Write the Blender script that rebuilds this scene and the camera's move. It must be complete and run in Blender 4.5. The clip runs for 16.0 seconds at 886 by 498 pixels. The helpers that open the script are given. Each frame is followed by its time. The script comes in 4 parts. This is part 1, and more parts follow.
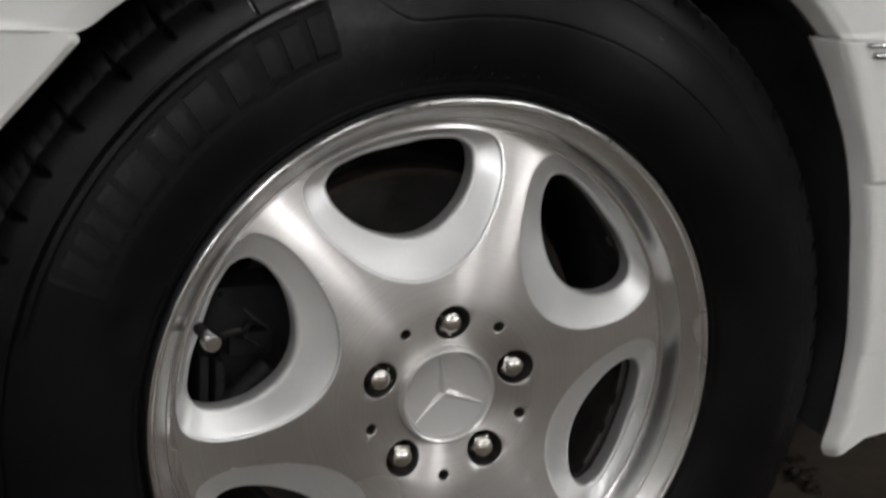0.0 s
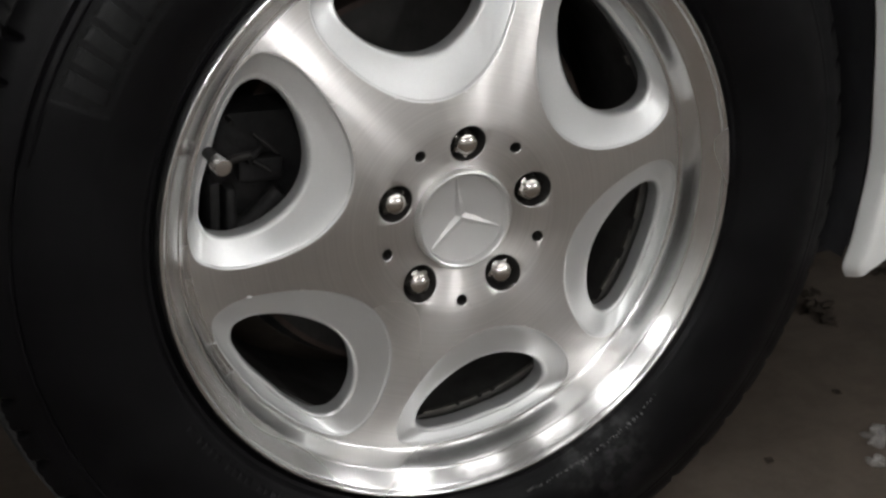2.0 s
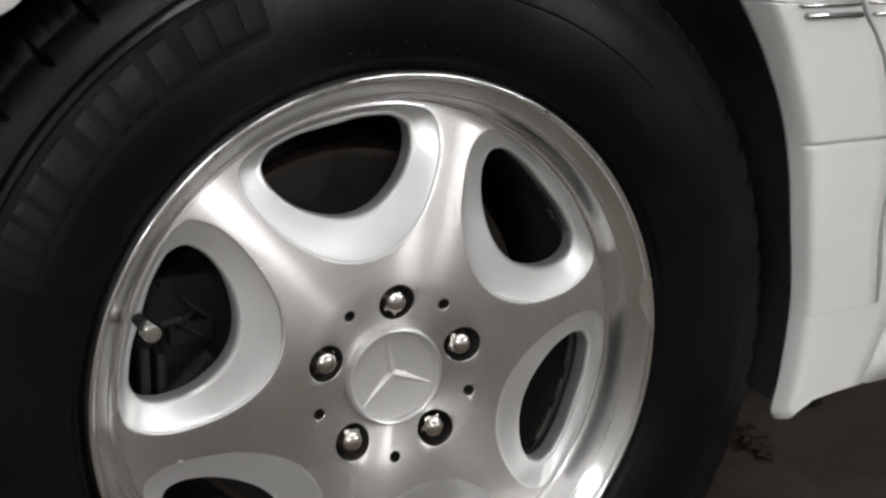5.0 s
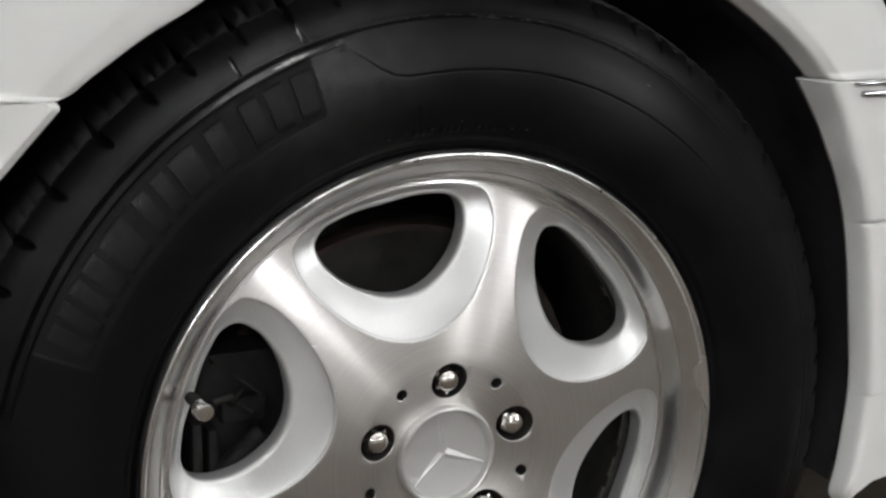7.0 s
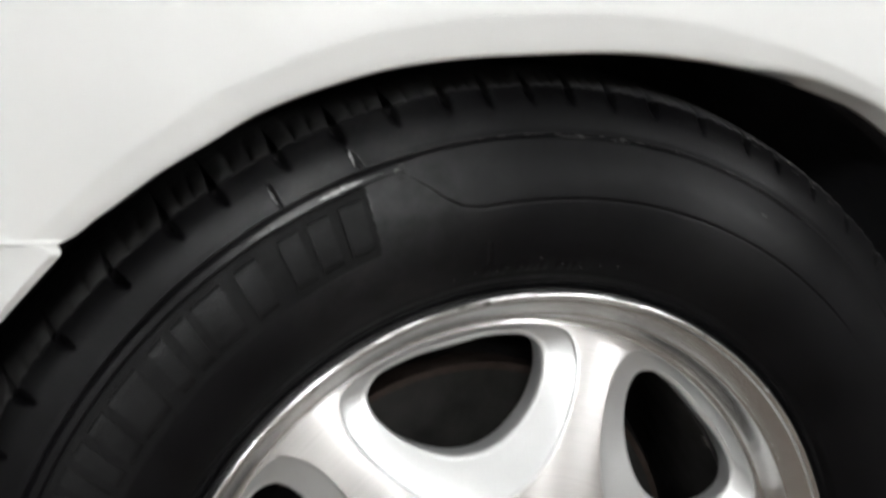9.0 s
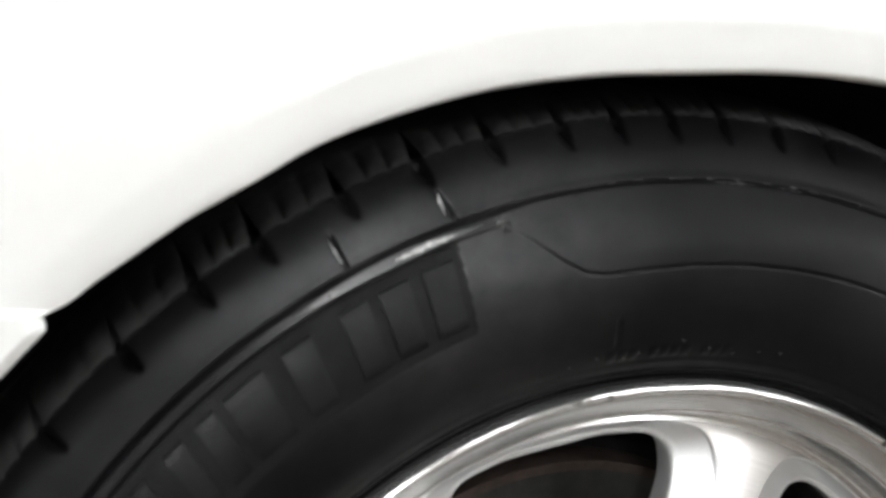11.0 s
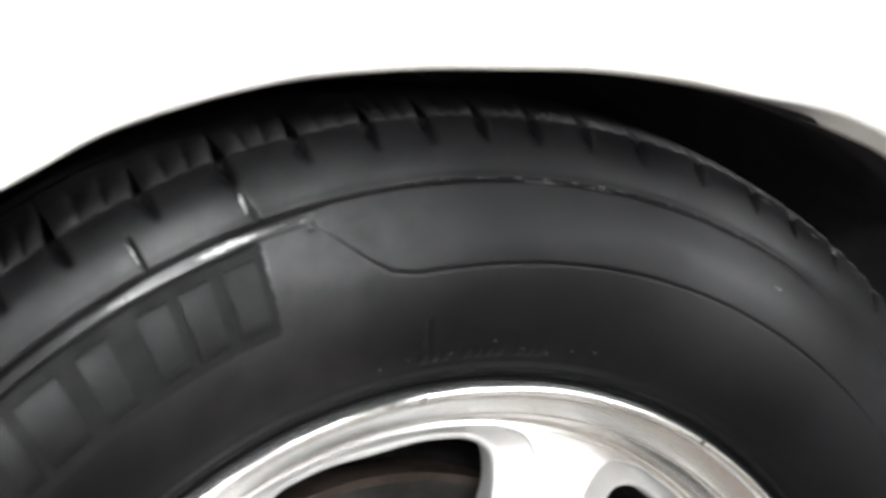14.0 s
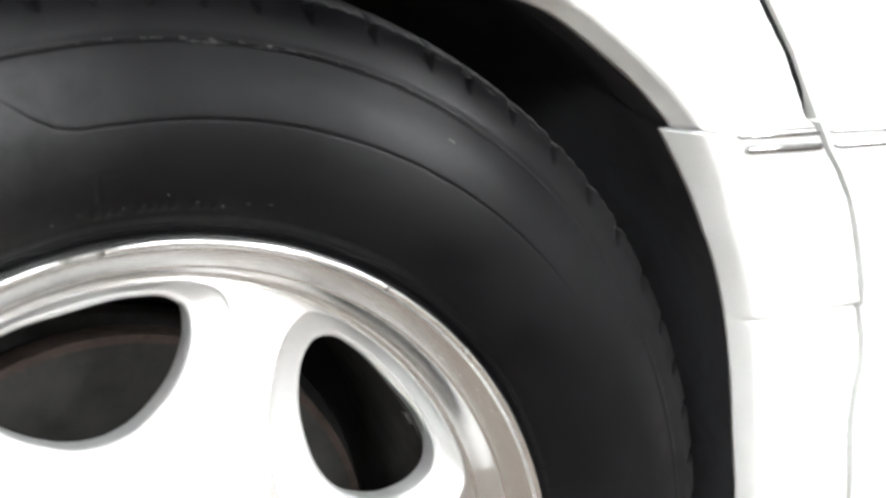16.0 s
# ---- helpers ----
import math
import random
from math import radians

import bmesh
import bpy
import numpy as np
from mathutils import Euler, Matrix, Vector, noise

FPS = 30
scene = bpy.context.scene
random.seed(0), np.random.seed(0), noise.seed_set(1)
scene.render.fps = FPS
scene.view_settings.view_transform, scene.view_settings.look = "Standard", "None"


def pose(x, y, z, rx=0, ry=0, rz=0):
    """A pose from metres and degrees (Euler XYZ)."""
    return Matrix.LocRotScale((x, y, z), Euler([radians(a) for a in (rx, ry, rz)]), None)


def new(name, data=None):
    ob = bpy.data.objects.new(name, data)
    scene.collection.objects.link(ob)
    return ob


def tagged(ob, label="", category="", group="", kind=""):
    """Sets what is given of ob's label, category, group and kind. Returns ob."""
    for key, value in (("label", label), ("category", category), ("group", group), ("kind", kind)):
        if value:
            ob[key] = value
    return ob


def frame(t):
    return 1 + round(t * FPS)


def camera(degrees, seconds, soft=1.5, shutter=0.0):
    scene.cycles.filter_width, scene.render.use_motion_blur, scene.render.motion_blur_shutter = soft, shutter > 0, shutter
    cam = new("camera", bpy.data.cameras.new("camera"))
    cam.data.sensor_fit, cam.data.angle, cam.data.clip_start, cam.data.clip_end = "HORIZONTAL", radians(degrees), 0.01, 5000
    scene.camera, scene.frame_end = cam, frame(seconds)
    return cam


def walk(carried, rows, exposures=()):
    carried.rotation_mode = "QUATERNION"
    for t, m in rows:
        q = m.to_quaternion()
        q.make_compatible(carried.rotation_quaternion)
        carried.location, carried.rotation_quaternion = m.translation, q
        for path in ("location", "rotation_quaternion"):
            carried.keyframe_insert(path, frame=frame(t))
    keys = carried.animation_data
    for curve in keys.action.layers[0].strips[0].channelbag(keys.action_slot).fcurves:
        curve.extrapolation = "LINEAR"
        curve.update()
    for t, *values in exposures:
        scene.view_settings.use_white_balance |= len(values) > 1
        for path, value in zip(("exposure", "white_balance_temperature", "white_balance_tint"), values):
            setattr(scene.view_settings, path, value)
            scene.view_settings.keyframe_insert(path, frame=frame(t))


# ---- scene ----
cam = camera(37.96, 16.0, soft=2.5, shutter=0.5)
cam.data.dof.use_dof, cam.data.dof.focus_distance, cam.data.dof.aperture_fstop = True, 0.92, 15.0      # focused on the wheel as first seen
ROWS = [
    (0.0, -0.4465, -0.7471, 0.6816, 74.63, -3.40, -29.18),
    (0.5, -0.4416, -0.7388, 0.6708, 72.10, -2.43, -29.15),
    (1.0, -0.4420, -0.7351, 0.6607, 70.44, -2.30, -29.18),
    (1.5, -0.4447, -0.7314, 0.6502, 69.57, -2.26, -29.38),
    (2.0, -0.4457, -0.7311, 0.6456, 68.58, -2.11, -29.48),
    (2.5, -0.4473, -0.7341, 0.6409, 67.89, -1.86, -29.77),
    (3.0, -0.4482, -0.7364, 0.6383, 67.82, -1.66, -30.48),
    (3.5, -0.4471, -0.7362, 0.6408, 68.84, -1.70, -31.32),
    (4.0, -0.4425, -0.7386, 0.6506, 71.05, -1.63, -31.90),
    (4.5, -0.4392, -0.7411, 0.6605, 73.14, -1.51, -32.34),
    (4.7, -0.4411, -0.7413, 0.6636, 73.81, -1.63, -32.53),
    (6.8, -0.4303, -0.7362, 0.6800, 76.64, -1.22, -29.62),
    (7.0, -0.4414, -0.7327, 0.6804, 77.02, -1.35, -30.22),
    (7.5, -0.4427, -0.7295, 0.6859, 77.56, -1.53, -29.99),
    (8.0, -0.4373, -0.7193, 0.6980, 77.63, -1.78, -29.64),
    (8.5, -0.4039, -0.6816, 0.7099, 77.73, -1.81, -27.85),
    (9.0, -0.3641, -0.6220, 0.7166, 78.71, -1.97, -25.67),
    (9.5, -0.3430, -0.5550, 0.7129, 82.11, -2.11, -24.79),
    (10.0, -0.3321, -0.4884, 0.7030, 80.87, -2.92, -24.75),
    (10.2, -0.3203, -0.4767, 0.7051, 79.81, -2.53, -23.57),
    (12.3, -0.3144, -0.4508, 0.6816, 80.01, -4.14, -23.90),
    (12.5, -0.3112, -0.4547, 0.6785, 80.63, -3.89, -23.73),
    (13.0, -0.3056, -0.4563, 0.6839, 80.80, -3.65, -24.64),
    (13.5, -0.2955, -0.4611, 0.6859, 81.52, -3.29, -26.11),
    (14.0, -0.2839, -0.4710, 0.6836, 82.25, -3.05, -28.33),
    (14.5, -0.2738, -0.4841, 0.6793, 81.69, -2.65, -30.84),
    (15.0, -0.2595, -0.5003, 0.6779, 80.60, -2.72, -32.86),
    (15.5, -0.2431, -0.5220, 0.6750, 79.59, -2.46, -34.08),
    (16.0, -0.2312, -0.5438, 0.6633, 78.87, -1.80, -34.98),
]
EXPOSURES = [(0.0, -0.03, 6600, 11), (1.0, -0.01, 6600, 11), (2.0, 0.13, 6600, 11), (3.0, 0.23, 6600, 11), (4.0, 0.29, 6580, 11), (7.0, 0.34, 6540, 10.5), (8.0, 0.47, 6520, 10), (8.5, 0.54, 6530, 10), (9.0, 0.76, 6500, 10),
             (9.5, 0.90, 6500, 10), (10.0, 0.96, 6500, 10), (12.5, 1.72, 6450, 10), (13.5, 2.08, 6450, 10), (14.5, 2.44, 6420, 10), (15.0, 2.50, 6420, 10), (15.5, 2.46, 6430, 10), (16.0, 2.17, 6430, 10)]
walk(cam, [(t, pose(x, y, z, rx, ry, rz)) for t, x, y, z, rx, ry, rz in ROWS], EXPOSURES)

# ---- light: ceiling battens in an enclosing room that is added unseen ----
world = bpy.data.worlds.new("world")
world.use_nodes = True
world.node_tree.nodes["Background"].inputs[0].default_value = (0.02, 0.02, 0.02, 1)
world.node_tree.nodes["Background"].inputs[1].default_value = 0.3
scene.world = world
LAMP_POWER = 95.0
LAMPS = [(-3.9, -3.4, 0.48), (-1.9, -4.3, 1.08), (2.1, -4.7, 0.98), (3.4, -3.9, 0.45), (-1.5, -1.5, 0.07), (-0.5, -1.3, 0.06), (0.5, -1.1, 0.06), (1.5, -1.0, 0.08)]       # x, y of the twin battens on the ceiling, and how bright their tubes are
CEILING = 2.4


# ---- materials ----
def material(name, colour, rough=0.5, metal=0.0, **extra):
    m = bpy.data.materials.new(name)
    m.use_nodes = True
    b = m.node_tree.nodes["Principled BSDF"]
    b.inputs["Base Color"].default_value = (*colour, 1)
    b.inputs["Roughness"].default_value = rough
    b.inputs["Metallic"].default_value = metal
    for key, value in extra.items():
        b.inputs[key.replace("_", " ")].default_value = value
    return m


def node(m, kind, **values):
    n = m.node_tree.nodes.new(kind)
    for key, value in values.items():
        n.inputs[key.replace("_", " ")].default_value = value
    return n


def coords(m):
    return m.node_tree.nodes.new("ShaderNodeTexCoord").outputs["Object"]


def noise_of(m, scale, detail=4.0, rough=0.55, stretch=None):
    n = node(m, "ShaderNodeTexNoise", Scale=scale, Detail=detail, Roughness=rough)
    source = coords(m)
    if stretch:
        mp = m.node_tree.nodes.new("ShaderNodeMapping")
        mp.inputs["Scale"].default_value = stretch
        m.node_tree.links.new(source, mp.inputs["Vector"])
        source = mp.outputs["Vector"]
    m.node_tree.links.new(source, n.inputs["Vector"])
    return n.outputs["Fac"]


def ramp(m, fac, stops):
    r = m.node_tree.nodes.new("ShaderNodeValToRGB")
    while len(r.color_ramp.elements) < len(stops):
        r.color_ramp.elements.new(0.5)
    for e, (at, c) in zip(r.color_ramp.elements, stops):
        e.position = at
        e.color = (*c, 1) if isinstance(c, tuple) else (c, c, c, 1)
    m.node_tree.links.new(fac, r.inputs["Fac"])
    return r.outputs["Color"]


def mix(m, fac, a, b, blend="MIX"):
    n = m.node_tree.nodes.new("ShaderNodeMix")
    n.data_type, n.blend_type = "RGBA", blend
    for value, slot in ((fac, n.inputs[0]), (a, n.inputs[6]), (b, n.inputs[7])):
        if hasattr(value, "is_linked"):
            m.node_tree.links.new(value, slot)
        elif isinstance(value, tuple):
            slot.default_value = (*value, 1)
        else:
            slot.default_value = value
    return n.outputs[2]


def plug(m, socket, name):
    m.node_tree.links.new(socket, m.node_tree.nodes["Principled BSDF"].inputs[name])


def bump(m, fac, strength, distance):
    n = node(m, "ShaderNodeBump", Strength=strength, Distance=distance)
    m.node_tree.links.new(fac, n.inputs["Height"])
    plug(m, n.outputs["Normal"], "Normal")


def make_paint():
    m = material("white_car_paint", (0.78, 0.79, 0.77), 0.35, Coat_Weight=0.8, Coat_Roughness=0.05)
    plug(m, ramp(m, noise_of(m, 3.0), [(0.3, (0.76, 0.77, 0.75)), (0.7, (0.80, 0.81, 0.79))]), "Base Color")
    plug(m, ramp(m, noise_of(m, 60.0), [(0.3, 0.32), (0.7, 0.40)]), "Roughness")
    return m


def near(m, place, inner, outer):
    """1 within inner metres of a place on the thing, fading to 0 at outer metres."""
    d = m.node_tree.nodes.new("ShaderNodeVectorMath")
    d.operation = "DISTANCE"
    m.node_tree.links.new(coords(m), d.inputs[0])
    d.inputs[1].default_value = place
    r = node(m, "ShaderNodeMapRange")
    for k, value in enumerate((inner, outer, 1.0, 0.0)):
        r.inputs[1 + k].default_value = value
    r.interpolation_type = "SMOOTHSTEP"
    m.node_tree.links.new(d.outputs["Value"], r.inputs[0])
    return r.outputs[0]


def make_rubber():
    m = material("tyre_rubber", (0.007, 0.007, 0.0072), 0.48, Specular_IOR_Level=0.21)
    cloud = noise_of(m, 14.0, 6.0, 0.65)
    grain = noise_of(m, 900.0, 2.0)
    tone = ramp(m, cloud, [(0.25, (0.0018, 0.00175, 0.0020)), (0.75, (0.0046, 0.0044, 0.0050))])
    # lamp sheen put into the colour of the polished upper shoulder, broken by smears
    smear = ramp(m, noise_of(m, 30.0, 5.0, 0.6), [(0.35, 0.35), (0.65, 1.0)])
    worn = mix(m, 1.0, near(m, (-0.120, 0.0, 0.287), 0.02, 0.12), smear, "MULTIPLY")
    # a fainter sheen painted on the right shoulder
    worn = mix(m, 0.34, worn, near(m, (0.125, 0.0, 0.262), 0.005, 0.075), "ADD")
    # rubbed patch low on the sidewall, with its streak of sheen painted in
    rubbed = ramp(m, noise_of(m, 70.0, 5.0, 0.6), [(0.42, 0.1), (0.6, 1.0)])
    worn = mix(m, 1.0, worn, mix(m, 1.0, near(m, (0.128, 0.0, -0.212), 0.008, 0.055), rubbed, "MULTIPLY"), "ADD")
    plug(m, mix(m, worn, tone, (0.0090, 0.0090, 0.0098)), "Base Color")
    plug(m, mix(m, worn, (0.115, 0.115, 0.115), (0.55, 0.55, 0.55)), "Specular IOR Level")
    rough = ramp(m, noise_of(m, 11.0, 6.0, 0.6), [(0.36, 0.34), (0.62, 0.58)])
    rough = mix(m, worn, rough, (0.36, 0.36, 0.36))
    plug(m, mix(m, 1.0, rough, ramp(m, noise_of(m, 55.0, 6.0, 0.65), [(0.3, 0.86), (0.7, 1.14)]), "MULTIPLY"), "Roughness")
    bump(m, grain, 0.08, 0.0003)
    return m


def make_smooth_rubber():
    m = material("smooth_moulded_rubber", (0.0056, 0.0056, 0.0058), 0.4, Specular_IOR_Level=0.17)
    plug(m, ramp(m, noise_of(m, 60.0, 6.0), [(0.3, (0.0035, 0.0035, 0.0037)), (0.7, (0.009, 0.009, 0.0095))]), "Base Color")
    plug(m, ramp(m, noise_of(m, 40.0, 6.0), [(0.3, 0.30), (0.7, 0.58)]), "Roughness")
    return m


def turning(m, scale):
    """Fine lathe lines: noise that depends on the distance from the axle alone."""
    flat = m.node_tree.nodes.new("ShaderNodeVectorMath")
    flat.operation = "MULTIPLY"
    flat.inputs[1].default_value = (1, 0, 1)
    m.node_tree.links.new(coords(m), flat.inputs[0])
    far = m.node_tree.nodes.new("ShaderNodeVectorMath")
    far.operation = "LENGTH"
    m.node_tree.links.new(flat.outputs[0], far.inputs[0])
    n = node(m, "ShaderNodeTexNoise", Scale=scale, Detail=3.0)
    n.noise_dimensions = "1D"
    m.node_tree.links.new(far.outputs["Value"], n.inputs["W"])
    return n.outputs["Fac"]


def make_machined():
    """Lathe-turned face: a narrow streaking lobe mixed with a broader one."""
    m = material("machined_aluminium", (0.72, 0.71, 0.69), 0.30, 1.0, Anisotropic=1.0, Anisotropic_Rotation=0.25)
    t = m.node_tree.nodes.new("ShaderNodeTangent")
    t.direction_type, t.axis = "RADIAL", "Y"
    plug(m, t.outputs["Tangent"], "Tangent")
    smear = noise_of(m, 5.0, 1.0, 0.5)
    plug(m, ramp(m, smear, [(0.3, 0.22), (0.72, 0.28)]), "Roughness")
    tone = ramp(m, noise_of(m, 14.0, 2.0), [(0.3, (0.70, 0.69, 0.67)), (0.7, (0.80, 0.79, 0.77))])
    tone = mix(m, 1.0, tone, ramp(m, turning(m, 500.0), [(0.3, 0.95), (0.7, 1.03)]), "MULTIPLY")
    plug(m, tone, "Base Color")
    links, nodes = m.node_tree.links, m.node_tree.nodes
    broad = node(m, "ShaderNodeBsdfPrincipled", Roughness=0.50, Metallic=1.0, Anisotropic=0.75, Anisotropic_Rotation=0.25, Coat_Weight=0.15, Coat_Roughness=0.3)
    links.new(tone, broad.inputs["Base Color"])
    links.new(t.outputs["Tangent"], broad.inputs["Tangent"])
    both = nodes.new("ShaderNodeMixShader")
    both.inputs[0].default_value = 0.58
    links.new(nodes["Principled BSDF"].outputs[0], both.inputs[1])
    links.new(broad.outputs[0], both.inputs[2])
    links.new(both.outputs[0], nodes["Material Output"].inputs["Surface"])
    return m


def make_lip():
    m = material("polished_lip", (0.80, 0.79, 0.77), 0.26, 1.0, Anisotropic=0.85, Anisotropic_Rotation=0.25)
    t = m.node_tree.nodes.new("ShaderNodeTangent")
    t.direction_type, t.axis = "RADIAL", "Y"
    plug(m, t.outputs["Tangent"], "Tangent")
    plug(m, ramp(m, noise_of(m, 6.0, 1.0), [(0.3, 0.235), (0.72, 0.285)]), "Roughness")
    plug(m, ramp(m, noise_of(m, 10.0, 2.0), [(0.28, (0.80, 0.795, 0.785)), (0.6, (0.86, 0.857, 0.848))]), "Base Color")
    return m


def make_silver():
    m = material("silver_wheel_paint", (0.60, 0.61, 0.60), 0.48, 0.70, Coat_Weight=0.25, Coat_Roughness=0.22)
    plug(m, ramp(m, noise_of(m, 1400.0, 1.0), [(0.3, (0.66, 0.67, 0.665)), (0.7, (0.71, 0.72, 0.715))]), "Base Color")
    plug(m, ramp(m, noise_of(m, 25.0, 5.0), [(0.3, 0.33), (0.7, 0.46)]), "Roughness")
    return m


def make_grimy(name, dark, light, scale, rough, metal=0.0, depth=0.0006):
    m = material(name, dark, rough, metal, Specular_IOR_Level=0.5 if max(light) > 0.12 else 0.15)
    plug(m, ramp(m, noise_of(m, scale, 7.0, 0.65), [(0.3, dark), (0.72, light)]), "Base Color")
    plug(m, ramp(m, noise_of(m, scale * 2.3, 5.0), [(0.3, rough - 0.08), (0.7, min(1.0, rough + 0.12))]), "Roughness")
    bump(m, noise_of(m, scale * 9, 4.0), 0.5, depth)
    return m


def make_floor():
    m = material("dusty_concrete", (0.16, 0.14, 0.12), 0.75)
    big = ramp(m, noise_of(m, 1.3, 6.0, 0.6), [(0.3, (0.084, 0.066, 0.052)), (0.7, (0.150, 0.118, 0.092))])
    small = ramp(m, noise_of(m, 26.0, 8.0, 0.7), [(0.25, 0.55), (0.6, 1.0)])
    plug(m, mix(m, 1.0, big, small, "MULTIPLY"), "Base Color")
    plug(m, ramp(m, noise_of(m, 5.0, 5.0), [(0.3, 0.55), (0.7, 0.85)]), "Roughness")
    bump(m, noise_of(m, 160.0, 6.0), 0.4, 0.0015)
    return m


RUBBER_SMOOTH = make_smooth_rubber()
PAINT, RUBBER, MACHINED, LIP, SILVER = make_paint(), make_rubber(), make_machined(), make_lip(), make_silver()
FLOOR = make_floor()
SATIN = material("satin_silver", (0.70, 0.70, 0.69), 0.34, 0.8)
CHROME = material("chrome", (0.78, 0.77, 0.76), 0.08, 1.0)
STRIP = material("dull_chrome", (0.40, 0.40, 0.40), 0.16, 1.0)
BOLT_CHROME = material("bolt_chrome", (0.74, 0.71, 0.67), 0.19, 1.0)
CAP = material("cap_satin", (0.58, 0.58, 0.57), 0.40, 0.45)
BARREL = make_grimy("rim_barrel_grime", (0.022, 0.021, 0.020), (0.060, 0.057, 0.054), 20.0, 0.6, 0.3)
RECESS = make_grimy("bolt_recess_metal", (0.05, 0.046, 0.04), (0.13, 0.12, 0.11), 90.0, 0.5, 0.6)
LINER = make_grimy("arch_liner_plastic", (0.030, 0.030, 0.033), (0.052, 0.052, 0.056), 12.0, 0.75)
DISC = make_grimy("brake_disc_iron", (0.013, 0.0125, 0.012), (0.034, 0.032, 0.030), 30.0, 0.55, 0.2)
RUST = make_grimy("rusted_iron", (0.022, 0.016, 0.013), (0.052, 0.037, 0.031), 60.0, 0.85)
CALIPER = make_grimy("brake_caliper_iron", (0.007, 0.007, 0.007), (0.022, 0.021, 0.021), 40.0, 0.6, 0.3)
# dusty tread, its colour raised further to offset the arch's shade
TREAD = make_grimy("dusty_lightened_tread_rubber", (0.030, 0.030, 0.031), (0.062, 0.061, 0.060), 50.0, 0.8)
WALL = make_grimy("bounce_wall_paint", (0.22, 0.22, 0.21), (0.30, 0.30, 0.29), 2.0, 0.8)
# worn rubber whose lifted base colour stands in for reflected light
SHINE = make_grimy("worn_rubber_sheen", (0.030, 0.030, 0.031), (0.080, 0.080, 0.082), 60.0, 0.34, depth=0.00015)
SHINE.node_tree.nodes["Principled BSDF"].inputs["Specular IOR Level"].default_value = 0.8
KNURL = make_grimy("knurled_rubber", (0.0025, 0.0025, 0.0026), (0.0047, 0.0047, 0.0049), 60.0, 0.6, depth=0.0002)
SCUFF = make_grimy("scuffed_rubber", (0.03, 0.03, 0.03), (0.22, 0.22, 0.218), 420.0, 0.25)
PALE = make_grimy("pale_scrape_and_glint", (0.16, 0.16, 0.16), (0.66, 0.66, 0.655), 160.0, 0.3)
SCRAPE = make_grimy("scraped_alloy", (0.16, 0.155, 0.145), (0.36, 0.35, 0.335), 400.0, 0.65, 0.1)
FLAKE = make_grimy("chipped_lacquer", (0.55, 0.55, 0.53), (0.80, 0.80, 0.78), 300.0, 0.5)
FILM = material("clear_film", (0.50, 0.48, 0.45), 0.22, Alpha=0.24)
DIRT = make_grimy("dry_dirt", (0.026, 0.021, 0.017), (0.06, 0.048, 0.037), 150.0, 0.9)


def make_glow(strength):
    m = material("tube_glow", (0.8, 0.8, 0.8), 0.5)
    m.node_tree.nodes["Principled BSDF"].inputs["Emission Color"].default_value = (0.975, 0.985, 1.0, 1)
    m.node_tree.nodes["Principled BSDF"].inputs["Emission Strength"].default_value = strength
    return m


FITTING = material("white_fitting", (0.75, 0.75, 0.73), 0.5)


# ---- mesh helpers ----
def mesh_of(name, verts, faces, mats, index=None, smooth=True, sharp=40):
    me = bpy.data.meshes.new(name)
    me.from_pydata([tuple(v) for v in verts], [], faces)
    for m in mats:
        me.materials.append(m)
    if index is not None:
        me.polygons.foreach_set("material_index", np.array(index, dtype=np.int32))
    if smooth:
        me.polygons.foreach_set("use_smooth", np.ones(len(me.polygons), dtype=bool))
        me.set_sharp_from_angle(angle=radians(sharp))
    me.update()
    return me


def add(name, me, parent=None, at=None, label=""):
    ob = new(name, me)
    if parent is not None:
        ob.parent = parent
    if at is not None:
        ob.matrix_basis = at
    return tagged(ob, label) if label else ob


def part(name, bm, mat, parent, label="", at=None, sharp=40):
    me = bpy.data.meshes.new(name)
    bmesh.ops.recalc_face_normals(bm, faces=bm.faces)
    bm.to_mesh(me)
    bm.free()
    me.materials.append(mat)
    me.polygons.foreach_set("use_smooth", np.ones(len(me.polygons), dtype=bool))
    me.set_sharp_from_angle(angle=radians(sharp))
    return add(name, me, parent, at, label)


def box(x0, x1, y0, y1, z0, z1, bevel=0.0, bm=None):
    own = bmesh.new()
    bmesh.ops.create_cube(own, size=1.0, matrix=Matrix.Translation(((x0 + x1) / 2, (y0 + y1) / 2, (z0 + z1) / 2)) @ Matrix.Diagonal((x1 - x0, y1 - y0, z1 - z0, 1)))
    if bevel:
        bmesh.ops.bevel(own, geom=own.edges[:], offset=bevel, segments=2, affect="EDGES", profile=0.5)
    return own


def polar(r, deg, y):
    a = radians(deg)
    return (r * math.sin(a), y, r * math.cos(a))


def lathe_data(profile, steps, a0=0.0, a1=360.0):
    """Rings of (r, y) round the y axis."""
    closed = abs(a1 - a0 - 360) < 1e-6
    n = steps if closed else steps + 1
    verts = [polar(r, a0 + (a1 - a0) * i / steps, y) for r, y in profile for i in range(n)]
    faces = []
    for k in range(len(profile) - 1):
        for i in range(steps):
            j = (i + 1) % n
            faces.append((k * n + i, k * n + j, (k + 1) * n + j, (k + 1) * n + i))
    return verts, faces


